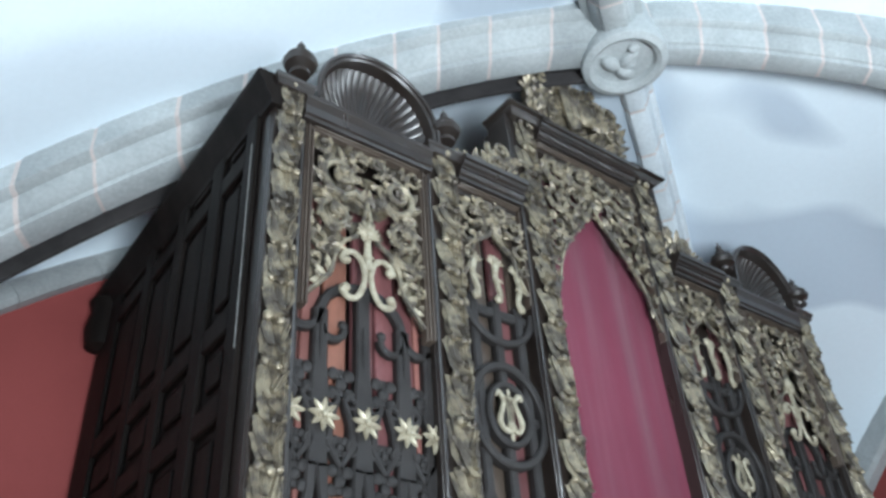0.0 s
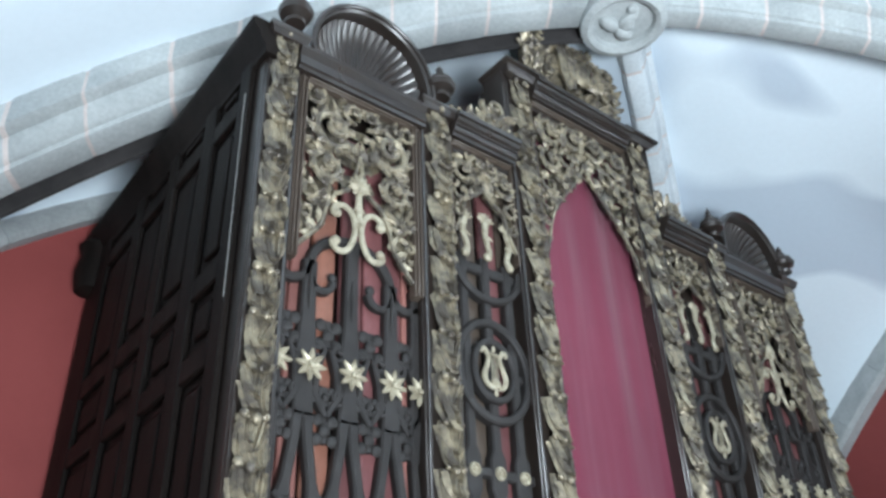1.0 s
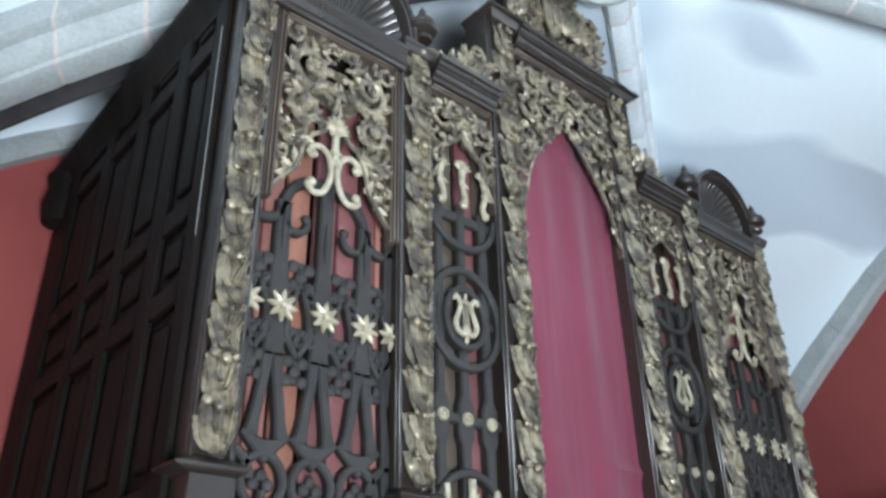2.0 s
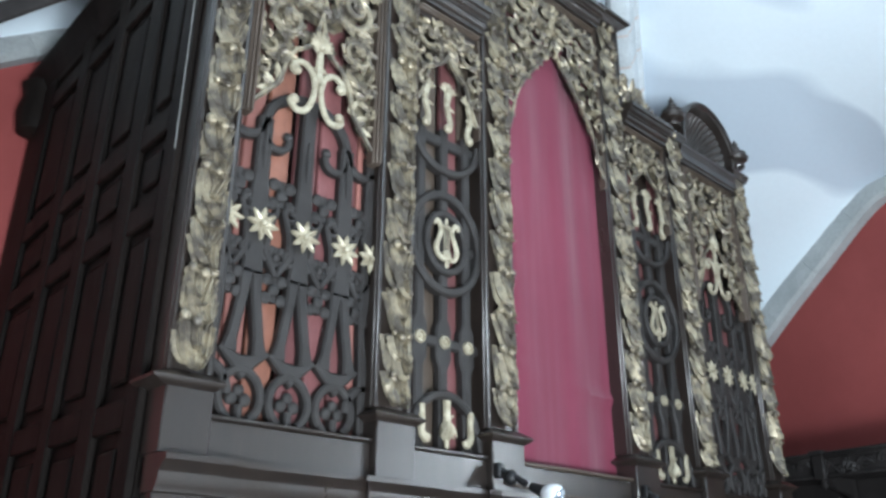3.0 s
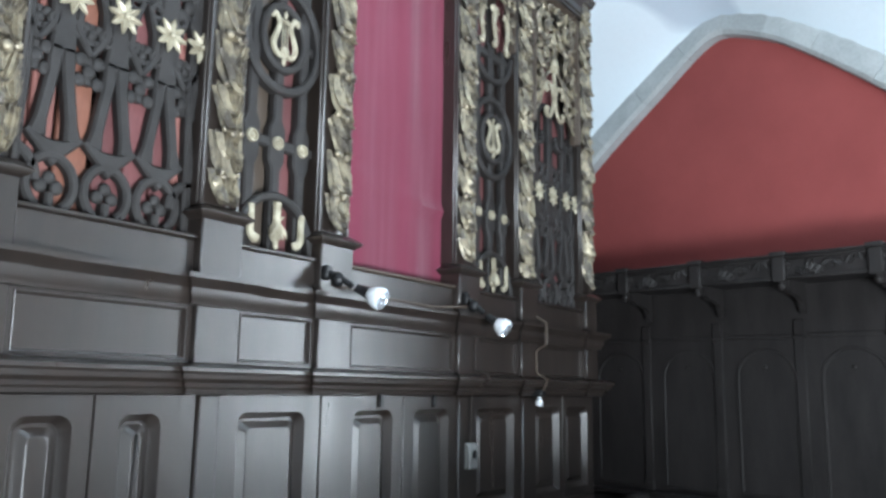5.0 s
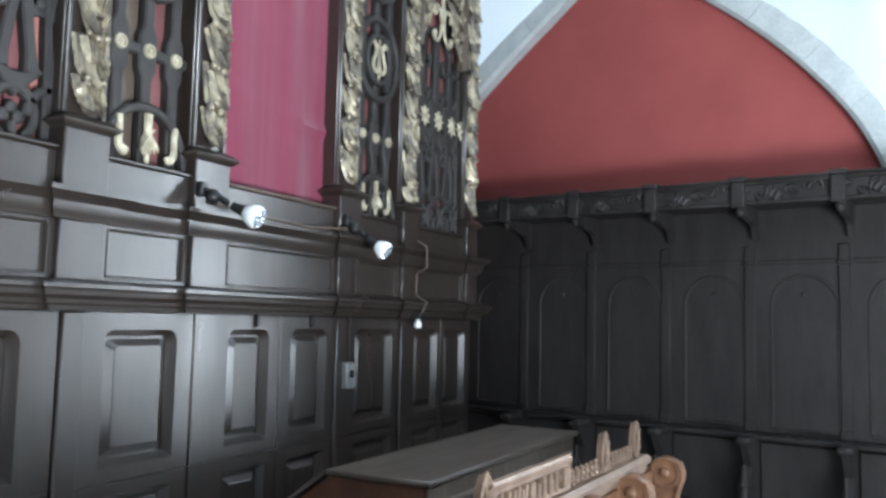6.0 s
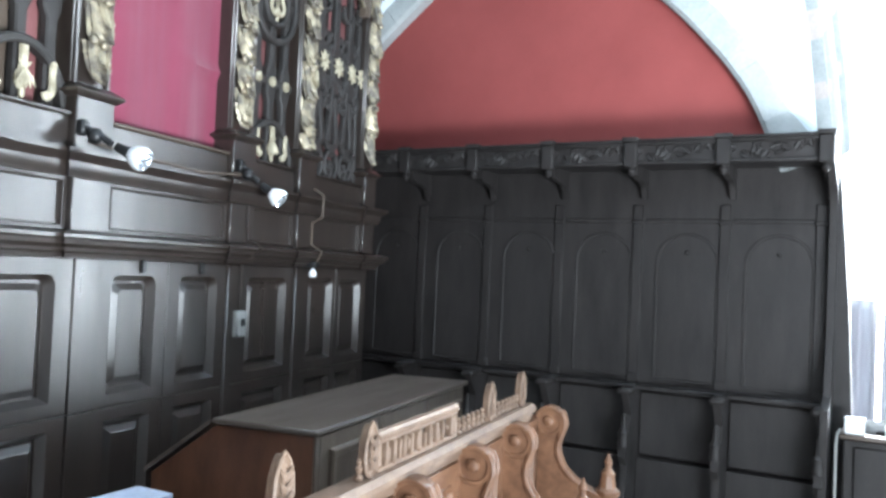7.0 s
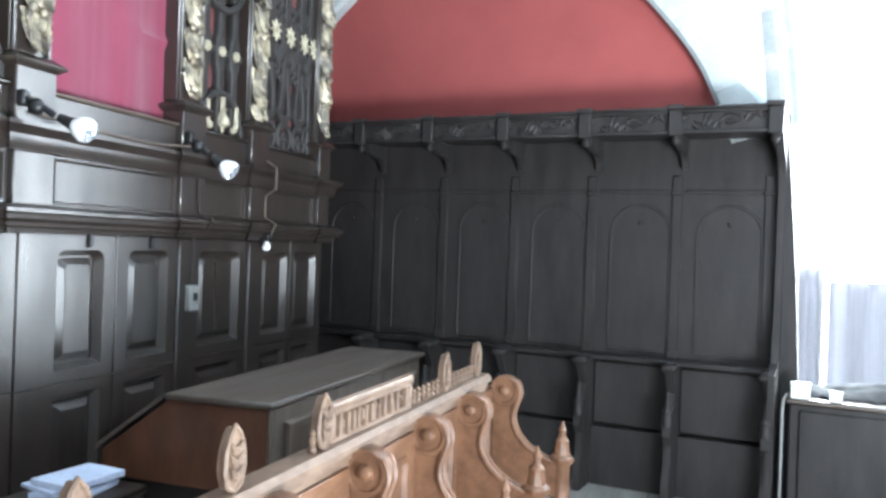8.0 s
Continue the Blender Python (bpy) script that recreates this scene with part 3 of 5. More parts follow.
def garland(h, seed, w=0.16):
    """Bunches of hanging husk leaves, each tied by a knot of fruit."""
    rng = random.Random(seed)
    bm = bmesh.new()
    z = h
    while z > 0.05:
        step = min(rng.uniform(0.15, 0.21), z)
        for n, y, drop, ln in ((5, 0.0, 0.0, 1.0), (4, -0.014, 0.30, 0.80), (3, -0.026, 0.08, 0.62), (2, -0.034, 0.45, 0.55)):
            for k in range(n):
                u = (k + 0.5) / n * 2 - 1 + rng.uniform(-0.12, 0.12)
                turn = math.pi + u * 0.30 + rng.uniform(-0.22, 0.22)
                length = min(step * (ln + rng.uniform(-0.12, 0.16)) + 0.02, z - drop * step)
                if length > 0.03:
                    husk(bm, pose(u * w * 0.36, y - rng.uniform(0, 0.008), z - drop * step + rng.uniform(-0.02, 0.01)) @ Matrix.Rotation(turn, 4, "Y") @ Matrix.Rotation(u * 0.4 + rng.uniform(-0.2, 0.2), 4, "Z"), length, w * rng.uniform(0.26, 0.38), rng.uniform(0.006, 0.022))
        for k in range(3):
            ball(bm, (k - 1) * w * 0.24 + rng.uniform(-0.006, 0.006), -0.036 - 0.012 * (k == 1), z - 0.012 - 0.014 * (k == 1), rng.uniform(0.012, 0.021), 1.0, 0.8, 1.05, 2)
        z -= step
    return finish("garland", bm, GILT)


for i, ((a, b), top) in enumerate(zip(PIL, TOPS)):
    bm = bmesh.new()
    box(bm, a, 0.02, 2.458, b, 0.14, top, 0.004)
    pil = op("pilaster", bm, WOOD)
    bm = bmesh.new()
    box(bm, a + 0.004, 0.004, 2.458, a + 0.022, 0.022, top, 0.004)
    box(bm, b - 0.022, 0.004, 2.458, b - 0.004, 0.022, top, 0.004)
    part("fillet", bm, WOOD, pil)
    g = garland(top - 2.47 + (-0.03 if i in (2, 3) else 0.03), i + 3)
    tagged(op("garland", g, None, "worn gilded garland of carved leaves and fruit", m=pose((a + b) / 2 + (-0.004 if i == 0 else 0.012 if i < 3 else -0.008), 0.015, 2.47)), kind="stuff")
    # block and cap at the pilaster's head
    bm = bmesh.new()
    c, w = (a + b) / 2, (b - a) / 2
    e = 1.7 if top > 4.8 else 0.6
    rings = [[(c - w - o * e, -0.03 - o * e, z), (c + w + o * e, -0.03 - o * e, z), (c + w + o * e, 0.16, z), (c - w - o * e, 0.16, z)] for o, z in ((0.0, top - 0.02), (0.015, top), (0.018, top + 0.012), (0.03, top + 0.02), (0.03, top + 0.035), (0.0, top + 0.04), (-0.02, top + 0.045), (-0.02, top + 0.07))]
    loops(bm, rings)
    op("head_block", bm, WOOD)


# finials
def finial_mesh():
    bm = bmesh.new()
    lathe(bm, [(0.045, 0), (0.05, 0.01), (0.03, 0.025), (0.03, 0.035), (0.07, 0.055), (0.08, 0.08), (0.062, 0.10), (0.066, 0.112), (0.045, 0.125), (0.026, 0.145), (0.03, 0.155), (0.014, 0.17), (0.02, 0.19), (0.012, 0.205), (0.003, 0.225)], seg=18)
    return finish("finial", bm, WOOD)


FIN = finial_mesh()
for i in (0, 1, 4, 5):
    op("finial", FIN, None, "dark turned vase finial", m=pose(sum(PIL[i]) / 2 + 0.02, -0.02, 4.585) @ Matrix.Scale(1.0, 4))


# crowning mouldings of the bays
TOPPROF = [(0.0, 0.0), (0.014, 0.0), (0.014, 0.022), (0.026, 0.026), (0.034, 0.038), (0.034, 0.052), (0.042, 0.052), (0.042, 0.062), (0.058, 0.072), (0.064, 0.09), (0.078, 0.09), (0.078, 0.118), (0.0, 0.125)]
for i, z in ((1, 4.40), (2, 4.965), (3, 4.40)):
    a, b = BAYS[i]
    bm = bmesh.new()
    mould(bm, [(o, z + h) for o, h in TOPPROF], a, b, False, False)
    op("crown_moulding", bm, WOOD)
    bm = bmesh.new()
    box(bm, a, 0.03, z - 0.05, b, 0.2, z + 0.12)
    op("crown_board", bm, WOOD)
bm = bmesh.new()
box(bm, 1.40, 0.15, 4.3, 2.58, 0.22, 5.05)
op("tower_body", bm, WOOD)
for x0 in (1.372, 2.588):
    bm = bmesh.new()
    box(bm, x0, 0.0, 4.45, x0 + 0.02, 0.16, 5.06, 0.003)
    op("tower_cheek", bm, WOOD)


# wide bays: entablature and a shell niche
def wide_bay(a, b):
    bm = bmesh.new()
    mould(bm, [(0.0, 4.365), (0.01, 4.365), (0.012, 4.385), (0.022, 4.39), (0.018, 4.44), (0.022, 4.445), (0.024, 4.465), (0.032, 4.475), (0.032, 4.495), (0.0, 4.50)], a - 0.02, b + 0.02, False, False)
    op("entablature", bm, WOOD)
    bm = bmesh.new()
    box(bm, a - 0.02, 0.05, 4.33, b + 0.02, 0.5, 4.495)
    op("entablature_board", bm, WOOD)
    c, r, z0 = (a + b) / 2 + 0.05, (b - a) / 2 + 0.025, 4.50
    st = 0.075
    bm = bmesh.new()
    for wdt, y0, y1 in ((0.035, -0.02, 0.30), (0.02, -0.035, 0.02)):
        pts = [(c - (r - wdt / 2), z0)] + arc(c, z0 + st, r - wdt / 2, r * 1.04 - wdt / 2, 180, 0, 32) + [(c + r - wdt / 2, z0)]
        ribbon(bm, pts, wdt, y0, y1)
    hood = op("shell_niche", bm, WOOD, "arched hood with a fluted shell")
    bm = bmesh.new()
    nseg, nr = 200, 8
    rows = []
    for j in range(nr + 1):
        q = j / nr
        row = []
        for k in range(nseg + 1):
            t = k / nseg
            ang = math.pi * (1 - t)
            flute = abs(math.sin(t * math.pi * 25)) ** 0.8
            rr = q * (r - 0.03)
            x, z = c + rr * math.cos(ang), z0 + 0.01 + (rr * 1.04 + st * q) * max(0.0, math.sin(ang))
            y = 0.02 + 0.15 * math.sqrt(max(0, 1 - (q * 0.98) ** 2)) - 0.011 * q * flute
            row.append((x, y, z))
        rows.append(row)
    loops(bm, rows, cap=False, around=False)
    part("shell", bm, WOOD, hood)
    bm = bmesh.new()
    box(bm, c - r + 0.03, 0.19, z0, c + r - 0.03, 0.21, z0 + st + r * 0.7)
    part("back", bm, WOOD, hood)


wide_bay(*BAYS[0])
wide_bay(*BAYS[4])


# pierced gilded carving: scrolls and leaves that leave an ogee opening below
def tracery(a, b, ztop, zapex, zside, seed, shape, volutes):
    rng = random.Random(seed)
    c, h = (a + b) / 2, (b - a) / 2

    def edge(x):
        u = min(1, abs(x - c) / h)
        for (u0, f0), (u1, f1) in zip(shape, shape[1:]):
            if u0 <= u <= u1:
                return zapex - (zapex - zside) * (f0 + (f1 - f0) * (u - u0) / (u1 - u0))
        return zside
    # pierced ground
    bm = bmesh.new()
    cs = 0.011
    nx, nz = int((b - a) / cs), int((ztop - zside) / cs) + 1
    grid = {}

    def vert(i, j):
        if (i, j) not in grid:
            x, z = a + (b - a) * i / nx, ztop - cs * j
            grid[i, j] = bm.verts.new((x, 0.045 + 0.006 * noise.noise((x * 22, seed, z * 22)), max(z, edge(x) - 0.004)))
        return grid[i, j]
    for i in range(nx):
        for j in range(nz):
            x, z = a + (b - a) * (i + 0.5) / nx, ztop - cs * (j + 0.5)
            if z > edge(x) and noise.noise((abs(x - c) * 15, seed * 3.1, z * 15)) < 0.13:
                bm.faces.new((vert(i, j), vert(i + 1, j), vert(i + 1, j + 1), vert(i, j + 1)))
    bmesh.ops.solidify(bm, geom=bm.faces[:], thickness=0.014)
    # edge bead
    for s in (-1, 1):
        pts = [(c + s * h * k / 20, 0.026, edge(c + s * h * k / 20) + 0.010) for k in range(21)]
        tube(bm, pts, [0.011] * 21, 6)
    # acanthus volutes, mirrored about the middle
    for q, (dx, z, r, start, turn) in enumerate(volutes):
        n = 26
        for s in (-1, 1):
            x = c + s * dx
            pts = [(x + s * px, pz) for px, pz in spiral(0, z, r * 0.86, r * 0.20, start, turn, n)]
            tube(bm, [(px, 0.022 - 0.034 * k / n, pz) for k, (px, pz) in enumerate(pts)], [r * (0.19 - 0.08 * k / n) for k in range(n + 1)], 8)
            for k in range(6):
                leaf(bm, pose(x, -0.012, z) @ Matrix.Rotation(k * 1.047 + q, 4, "Y"), r * 0.36, r * 0.24, 0.7, 1)
            ball(bm, x, -0.022, z, r * 0.13, 1, 0.8, 1, 2)
            way = s * (1 if turn < 0 else -1)
            for k in range(0, 17, 2):
                px, pz = pts[k]
                leaf(bm, pose(px, 0.010, pz) @ Matrix.Rotation(math.atan2(px - x, pz - z) + way * 0.85, 4, "Y"), r * (0.62 - 0.012 * k), r * 0.42, 0.5, 1)
    # filling leaves
    for k in range(int(400 * h * (ztop - zside))):
        dx = rng.uniform(0, h - 0.01)
        lo = edge(c + dx)
        if ztop - lo < 0.03:
            continue
        z = rng.uniform(lo + 0.012, ztop - 0.01)
        ang, ln, wd, cu = rng.uniform(0, 6.28), min(rng.uniform(0.045, 0.085), z - lo + 0.012, ztop - z + 0.02), rng.uniform(0.026, 0.044), rng.uniform(0.1, 0.7)
        if noise.noise((dx * 15, seed * 3.1, z * 15)) > 0.08:
            continue
        for s in (-1, 1):
            leaf(bm, pose(c + s * dx, 0.032, z) @ Matrix.Rotation(s * ang, 4, "Y"), ln, wd, cu, 1)
    return tagged(op("tracery", bm, GILT, "pierced gilded carving of scrolls and leaves"), kind="stuff")


WIDE = ((0, 0), (0.07, 0.20), (0.2, 0.36), (0.42, 0.44), (0.55, 0.58), (0.62, 0.76), (0.8, 0.88), (1, 1))
NARROW = ((0, 0), (0.12, 0.12), (0.4, 0.26), (0.62, 0.34), (0.72, 0.62), (0.86, 0.85), (1, 1))
WIDE_SCROLLS = ((0.150, 4.135, 0.115, 3.6, 1.45), (0.165, 3.925, 0.088, 1.2, -1.4), (0.045, 4.265, 0.055, 4.4, 1.3), (0.235, 4.275, 0.048, 0.6, -1.3), (0.235, 3.775, 0.045, 1.6, -1.3), (0.250, 3.665, 0.030, 1.6, -1.2))
NARROW_SCROLLS = ((0.050, 4.300, 0.052, 4.0, 1.4), (0.138, 4.235, 0.066, 3.4, 1.4), (0.150, 4.095, 0.050, 1.4, -1.4), (0.165, 3.985, 0.034, 1.5, -1.3))
TALL_SCROLLS = ((0.095, 4.825, 0.088, 3.8, 1.4), (0.285, 4.800, 0.105, 3.4, 1.45), (0.155, 4.640, 0.062, 1.2, -1.3), (0.290, 4.585, 0.090, 1.4, -1.4), (0.325, 4.405, 0.062, 1.6, -1.3), (0.350, 4.270, 0.045, 1.6, -1.3), (0.368, 4.150, 0.030, 1.6, -1.2))
TALL = ((0, 0), (0.08, 0.12), (0.3, 0.28), (0.5, 0.40), (0.72, 0.56), (0.84, 0.70), (0.93, 0.9), (1, 1))
for i, (ztop, zapex, zside, shape, volutes) in enumerate(((4.355, 4.04, 3.50, WIDE, WIDE_SCROLLS), (4.39, 4.175, 3.86, NARROW, NARROW_SCROLLS), (4.955, 4.68, 3.95, TALL, TALL_SCROLLS), (4.39, 4.175, 3.86, NARROW, NARROW_SCROLLS), (4.355, 4.04, 3.50, WIDE, WIDE_SCROLLS))):
    a, b = BAYS[i]
    f = 0.042 if i in (0, 4) else 0.012
    for x0, x1, s in ((a + 0.002, a + f, 1), (b - f, b - 0.002, -1)):
        bm = bmesh.new()
        box(bm, x0, 0.012, zside - 0.05, x1, 0.06, ztop + 0.004, 0.003)
        if f > 0.02:
            box(bm, x0 + 0.008, -0.002, zside - 0.05, x0 + 0.018, 0.02, ztop, 0.003)
            box(bm, x1 - 0.014, -0.004, zside - 0.05, x1 - 0.004, 0.02, ztop - 0.02, 0.003)
        op("bay_frame", bm, FRAMEWOOD)
    bm = bmesh.new()
    box(bm, a + f, 0.012, ztop - 0.012, b - f, 0.06, ztop + 0.008, 0.003)
    box(bm, a + f, -0.002, ztop - 0.008, b - f, 0.02, ztop + 0.002, 0.003)
    op("bay_frame", bm, FRAMEWOOD)
    tracery(a + f, b - f, ztop - 0.012, zapex, zside, 11 + i % 4, shape, volutes)


# gilded crests above the narrow bays and the tower
def crest(x0, x1, z0, heights, seed, n):
    rng = random.Random(seed)
    bm = bmesh.new()

    def top(x):
        u = (x - x0) / (x1 - x0) * (len(heights) - 1)
        i = min(len(heights) - 2, int(u))
        return heights[i] + (heights[i + 1] - heights[i]) * (u - i)
    for k in range(n):
        x = rng.uniform(x0, x1)
        z = z0 + rng.random() ** 0.85 * max(0.02, top(x) - 0.05)
        leaf(bm, pose(x, 0.05 - rng.random() * 0.06, z) @ Matrix.Rotation((x - (x0 + x1) / 2) / (x1 - x0) * 2.2 + rng.uniform(-0.8, 0.8), 4, "Y"), rng.uniform(0.05, 0.10), rng.uniform(0.045, 0.075), rng.uniform(0.5, 1.2), 1)
    for k in range(max(4, n // 14)):
        x = rng.uniform(x0 + 0.05, x1 - 0.05)
        z = z0 + rng.uniform(0.2, 0.8) * top(x)
        r = rng.uniform(0.04, 0.085)
        pts = spiral(x, z, r, r * 0.15, rng.uniform(0, 6.28), rng.choice((-1, 1)) * 1.5)
        tube(bm, [(px, -0.01 - 0.03 * q / 22, pz) for q, (px, pz) in enumerate(pts)], [0.018 - 0.009 * q / 22 for q in range(23)], 6)
    # a backing slab keeps the carving together
    outline = [(x0, z0)] + [(x0 + (x1 - x0) * k / 24, z0 + top(x0 + (x1 - x0) * k / 24) * 0.82 * (1 + 0.12 * math.sin(k * 2.3))) for k in range(25)] + [(x1, z0)]
    prism(bm, outline, 0.045, 0.085)
    return tagged(op("crest", bm, GILT, "gilded crest of carved leaves and scrolls"), kind="stuff")


crest(1.62, 2.37, 5.09, [0.50, 0.56, 0.50, 0.60, 0.70, 0.82, 0.80, 0.62, 0.40], 5, 230)
crest(1.03, 1.37, 4.52, [0.03, 0.09, 0.16, 0.24, 0.27], 6, 60)
crest(2.61, 2.98, 4.52, [0.27, 0.24, 0.16, 0.09, 0.03], 7, 60)
bm = bmesh.new()
tube(bm, [(1.9, -0.05, 5.15), (1.86, -0.07, 5.28), (1.80, -0.08, 5.42)], [0.03, 0.05, 0.02], 8)
ball(bm, 1.99, -0.06, 5.33, 0.09, 0.9, 0.5, 1.2, 2)
for s in (-1, 1):
    for k in range(5):
        leaf(bm, pose(1.99 + s * 0.05, -0.07, 5.24) @ Matrix.Rotation(s * (0.5 + 0.32 * k), 4, "Y"), 0.15, 0.06, 0.9)
tagged(op("crest_shell", bm, GILT, "bright gilded shell and palm leaves"), kind="stuff")

# boards behind the fretwork
mats = [PIPEA, PIPEA, PIPEA, PIPEB, PIPEC, PIPEC, PIPEC, PIPEA, PIPEC]
rng = random.Random(4)
for i in (0, 1, 3, 4):
    a, b = BAYS[i]
    x = a - 0.12
    k = 0
    while x < b + 0.16:
        w = rng.uniform(0.075, 0.11)
        bm = bmesh.new()
        box(bm, x, 0.100, 2.30, x + w, 0.125, 4.2 if i in (0, 4) else 4.28, 0.006)
        op("inner_slat", bm, mats[k % 9] if i == 0 else (FRAMEWOOD, PIPEB, FRAMEWOOD, PIPEC)[k % 4] if i == 1 else (PIPEC if k % 3 else WOOD), "painted boards in salmon, orange and plum behind the fretwork")
        x += w + rng.uniform(0.004, 0.028)
        k += 1

# fretwork of the wide bays
FY0, FY1 = 0.055, 0.09


def flower_mesh():
    bm = bmesh.new()
    for k in range(8):
        leaf(bm, pose(0, 0, 0) @ Matrix.Rotation(k * math.pi / 4, 4, "Y"), 0.068, 0.034, 0.25, 1)
    ball(bm, 0, -0.012, 0, 0.012, 1, 0.7, 1, 2)
    return finish("flower", bm, GOLD)


FLOWER = flower_mesh()


def knobs(bm, x, z, s=1.0):
    for dx, dz in ((-0.032, 0), (0.032, 0), (0, 0.035), (-0.03, 0.07), (0.03, 0.07)):
        ball(bm, x + dx * s, FY0 + 0.012, z + dz * s, 0.024 * s, 1, 0.4, 1, 2)
    prism(bm, [(x - 0.012, z - 0.01), (x + 0.012, z - 0.01), (x + 0.012, z + 0.09 * s), (x - 0.012, z + 0.09 * s)], FY0 + 0.012, FY1)


def wide_fret(a, b):
    c = (a + b) / 2
    step = (b - a) * 0.295
    xs = [c - step, c, c + step]
    # arcade of open rings along the bottom
    for x in xs:
        bm = bmesh.new()
        ribbon(bm, arc(x, 2.43, 0.078, 0.088, -60, 240, 22), 0.032, FY0, FY1)
        ribbon(bm, [(x, 2.345), (x, 2.40)], 0.03, FY0, FY1)
        for dx, dz, r in ((-0.026, 0.0, 0.024), (0.026, 0.0, 0.024), (0, 0.03, 0.022)):
            ball(bm, x + dx, FY0 + 0.02, 2.42 + dz, r, 1, 0.5, 1, 2)
        op("fret_ring", bm, GRILLE)
    for x in (a + 0.012, b - 0.012):
        s = 1 if x < c else -1
        bm = bmesh.new()
        ribbon(bm, arc(x - s * 0.02, 2.43, 0.09, 0.10, 90 - s * 90, 90, 10), 0.034, FY0, FY1)
        ribbon(bm, [(x, 2.345), (x, 2.6), (x + s * 0.012, 2.75), (x, 2.9), (x, 3.5)], [0.03, 0.04, 0.028, 0.05, 0.036], FY0, FY1)
        op("fret_edge", bm, GRILLE)
    for x in xs:
        bm = bmesh.new()
        ribbon(bm, [(x, 2.86), (x, 3.0), (x, 3.1), (x, 3.2), (x, 3.24), (x, 3.48), (x, 3.62 if x == c else 3.485)], [0.09, 0.064, 0.085, 0.075, 0.066, 0.062, 0.066], FY0, FY1)
        shaft = op("fret_shaft", bm, GRILLE, "grey sawn fretwork shaft with splayed foot")
        for s in (-1, 1):
            bm = bmesh.new()
            ribbon(bm, [(x + s * 0.058, 2.575), (x + s * 0.05, 2.63), (x + s * 0.026, 2.78), (x + s * 0.020, 2.87)], [0.06, 0.042, 0.042, 0.05], FY0, FY1)
            part("splayed_leg", bm, GRILLE, shaft)
        bm = bmesh.new()
        ribbon(bm, [(x - 0.09, 2.585), (x - 0.035, 2.55), (x, 2.525), (x + 0.035, 2.55), (x + 0.09, 2.585)], [0.018, 0.045, 0.085, 0.045, 0.018], FY0 + 0.002, FY1 - 0.002)
        part("foot", bm, GRILLE, shaft)
        bm = bmesh.new()
        ball(bm, x, FY0 - 0.002, 3.36, 0.012, 0.8, 0.5, 8, 2)
        part("rib", bm, GRILLE, shaft)
    for x in [c - 1.5 * step, c - 0.5 * step, c + 0.5 * step, c + 1.5 * step]:
        x = min(max(x, a + 0.05), b - 0.05)
        bm = bmesh.new()
        knobs(bm, x, 2.785)
        knobs(bm, x, 3.15, 1.1)
        knobs(bm, x, 2.92, 0.7)
        # leafy lattice round the flowers
        for s in (-1, 1):
            ribbon(bm, [(x, 2.87), (x + s * 0.05, 2.95), (x + s * 0.045, 3.04), (x + s * 0.012, 3.13)], [0.02, 0.034, 0.03, 0.02], FY0, FY1)
            tube(bm, [(px, FY0 + 0.01, pz) for px, pz in spiral(x + s * 0.045, 3.12, 0.034, 0.012, 1.6, s * 1.1, 12)], 0.011, 6)
            tube(bm, [(px, FY0 + 0.01, pz) for px, pz in spiral(x + s * 0.045, 2.95, 0.03, 0.010, 4.6, s * 1.1, 12)], 0.011, 6)
        op("fret_knot", bm, GRILLE, "clustered grey fretwork knobs and leaves")
    # the arch that springs between the outer shafts, with scrolls
    bm = bmesh.new()
    ribbon(bm, arc(c, 3.47, step, 0.16, 180, 0, 20), 0.042, FY0, FY1)
    op("fret_arch", bm, GRILLE)
    for s in (-1, 1):
        bm = bmesh.new()
        x = c + s * step
        ribbon(bm, arc(x + s * 0.08, 3.47, 0.075, 0.075, 180 if s > 0 else 0, 360 if s > 0 else -180, 14), 0.036, FY0, FY1)
        ribbon(bm, arc(x - s * 0.055, 3.42, 0.05, 0.05, 0 if s > 0 else 180, -180 if s > 0 else 360, 10), 0.03, FY0, FY1)
        ball(bm, x + s * 0.115, FY0 + 0.014, 3.53, 0.026, 1, 0.7, 1, 2)
        ball(bm, x - s * 0.10, FY0 + 0.014, 3.44, 0.022, 1, 0.7, 1, 2)
        op("fret_scroll", bm, GRILLE)
    for x in [c + step * k for k in (-1.72, -0.93, 0.02, 0.98, 1.72)]:
        x = min(max(x, a + 0.005), b - 0.005)
        op("flower", FLOWER, None, "gilded eight-petalled flower", m=pose(x, FY0 - 0.008, 3.045, 0, 12 * x, 0))
    # gilded lily cross
    bm = bmesh.new()
    y = FY0 - 0.03
    ball(bm, c, y + 0.006, 3.905, 0.045, 0.9, 0.45, 1.3, 2)
    for k in range(-4, 5):
        leaf(bm, pose(c, y - 0.006, 3.865) @ Matrix.Rotation(k * 0.36, 4, "Y"), 0.098 - 0.010 * abs(k), 0.024, 0.15, 1)
    ball(bm, c, y - 0.012, 3.868, 0.016, 1, 0.7, 1, 2)
    for q in (-1, 1):
        leaf(bm, pose(c, y, 3.79) @ Matrix.Rotation(q * 2.4, 4, "Y"), 0.05, 0.022, 0.5, 1)
        ball(bm, c + q * 0.103, y - 0.004, 3.722, 0.02, 1, 0.7, 1, 2)
        ball(bm, c + q * 0.107, y - 0.004, 3.588, 0.022, 1, 0.7, 1, 2)
    tube(bm, [(c, y, 3.87), (c, y, 3.80), (c, y, 3.70)], [0.014, 0.018, 0.02], 8, 0.7)
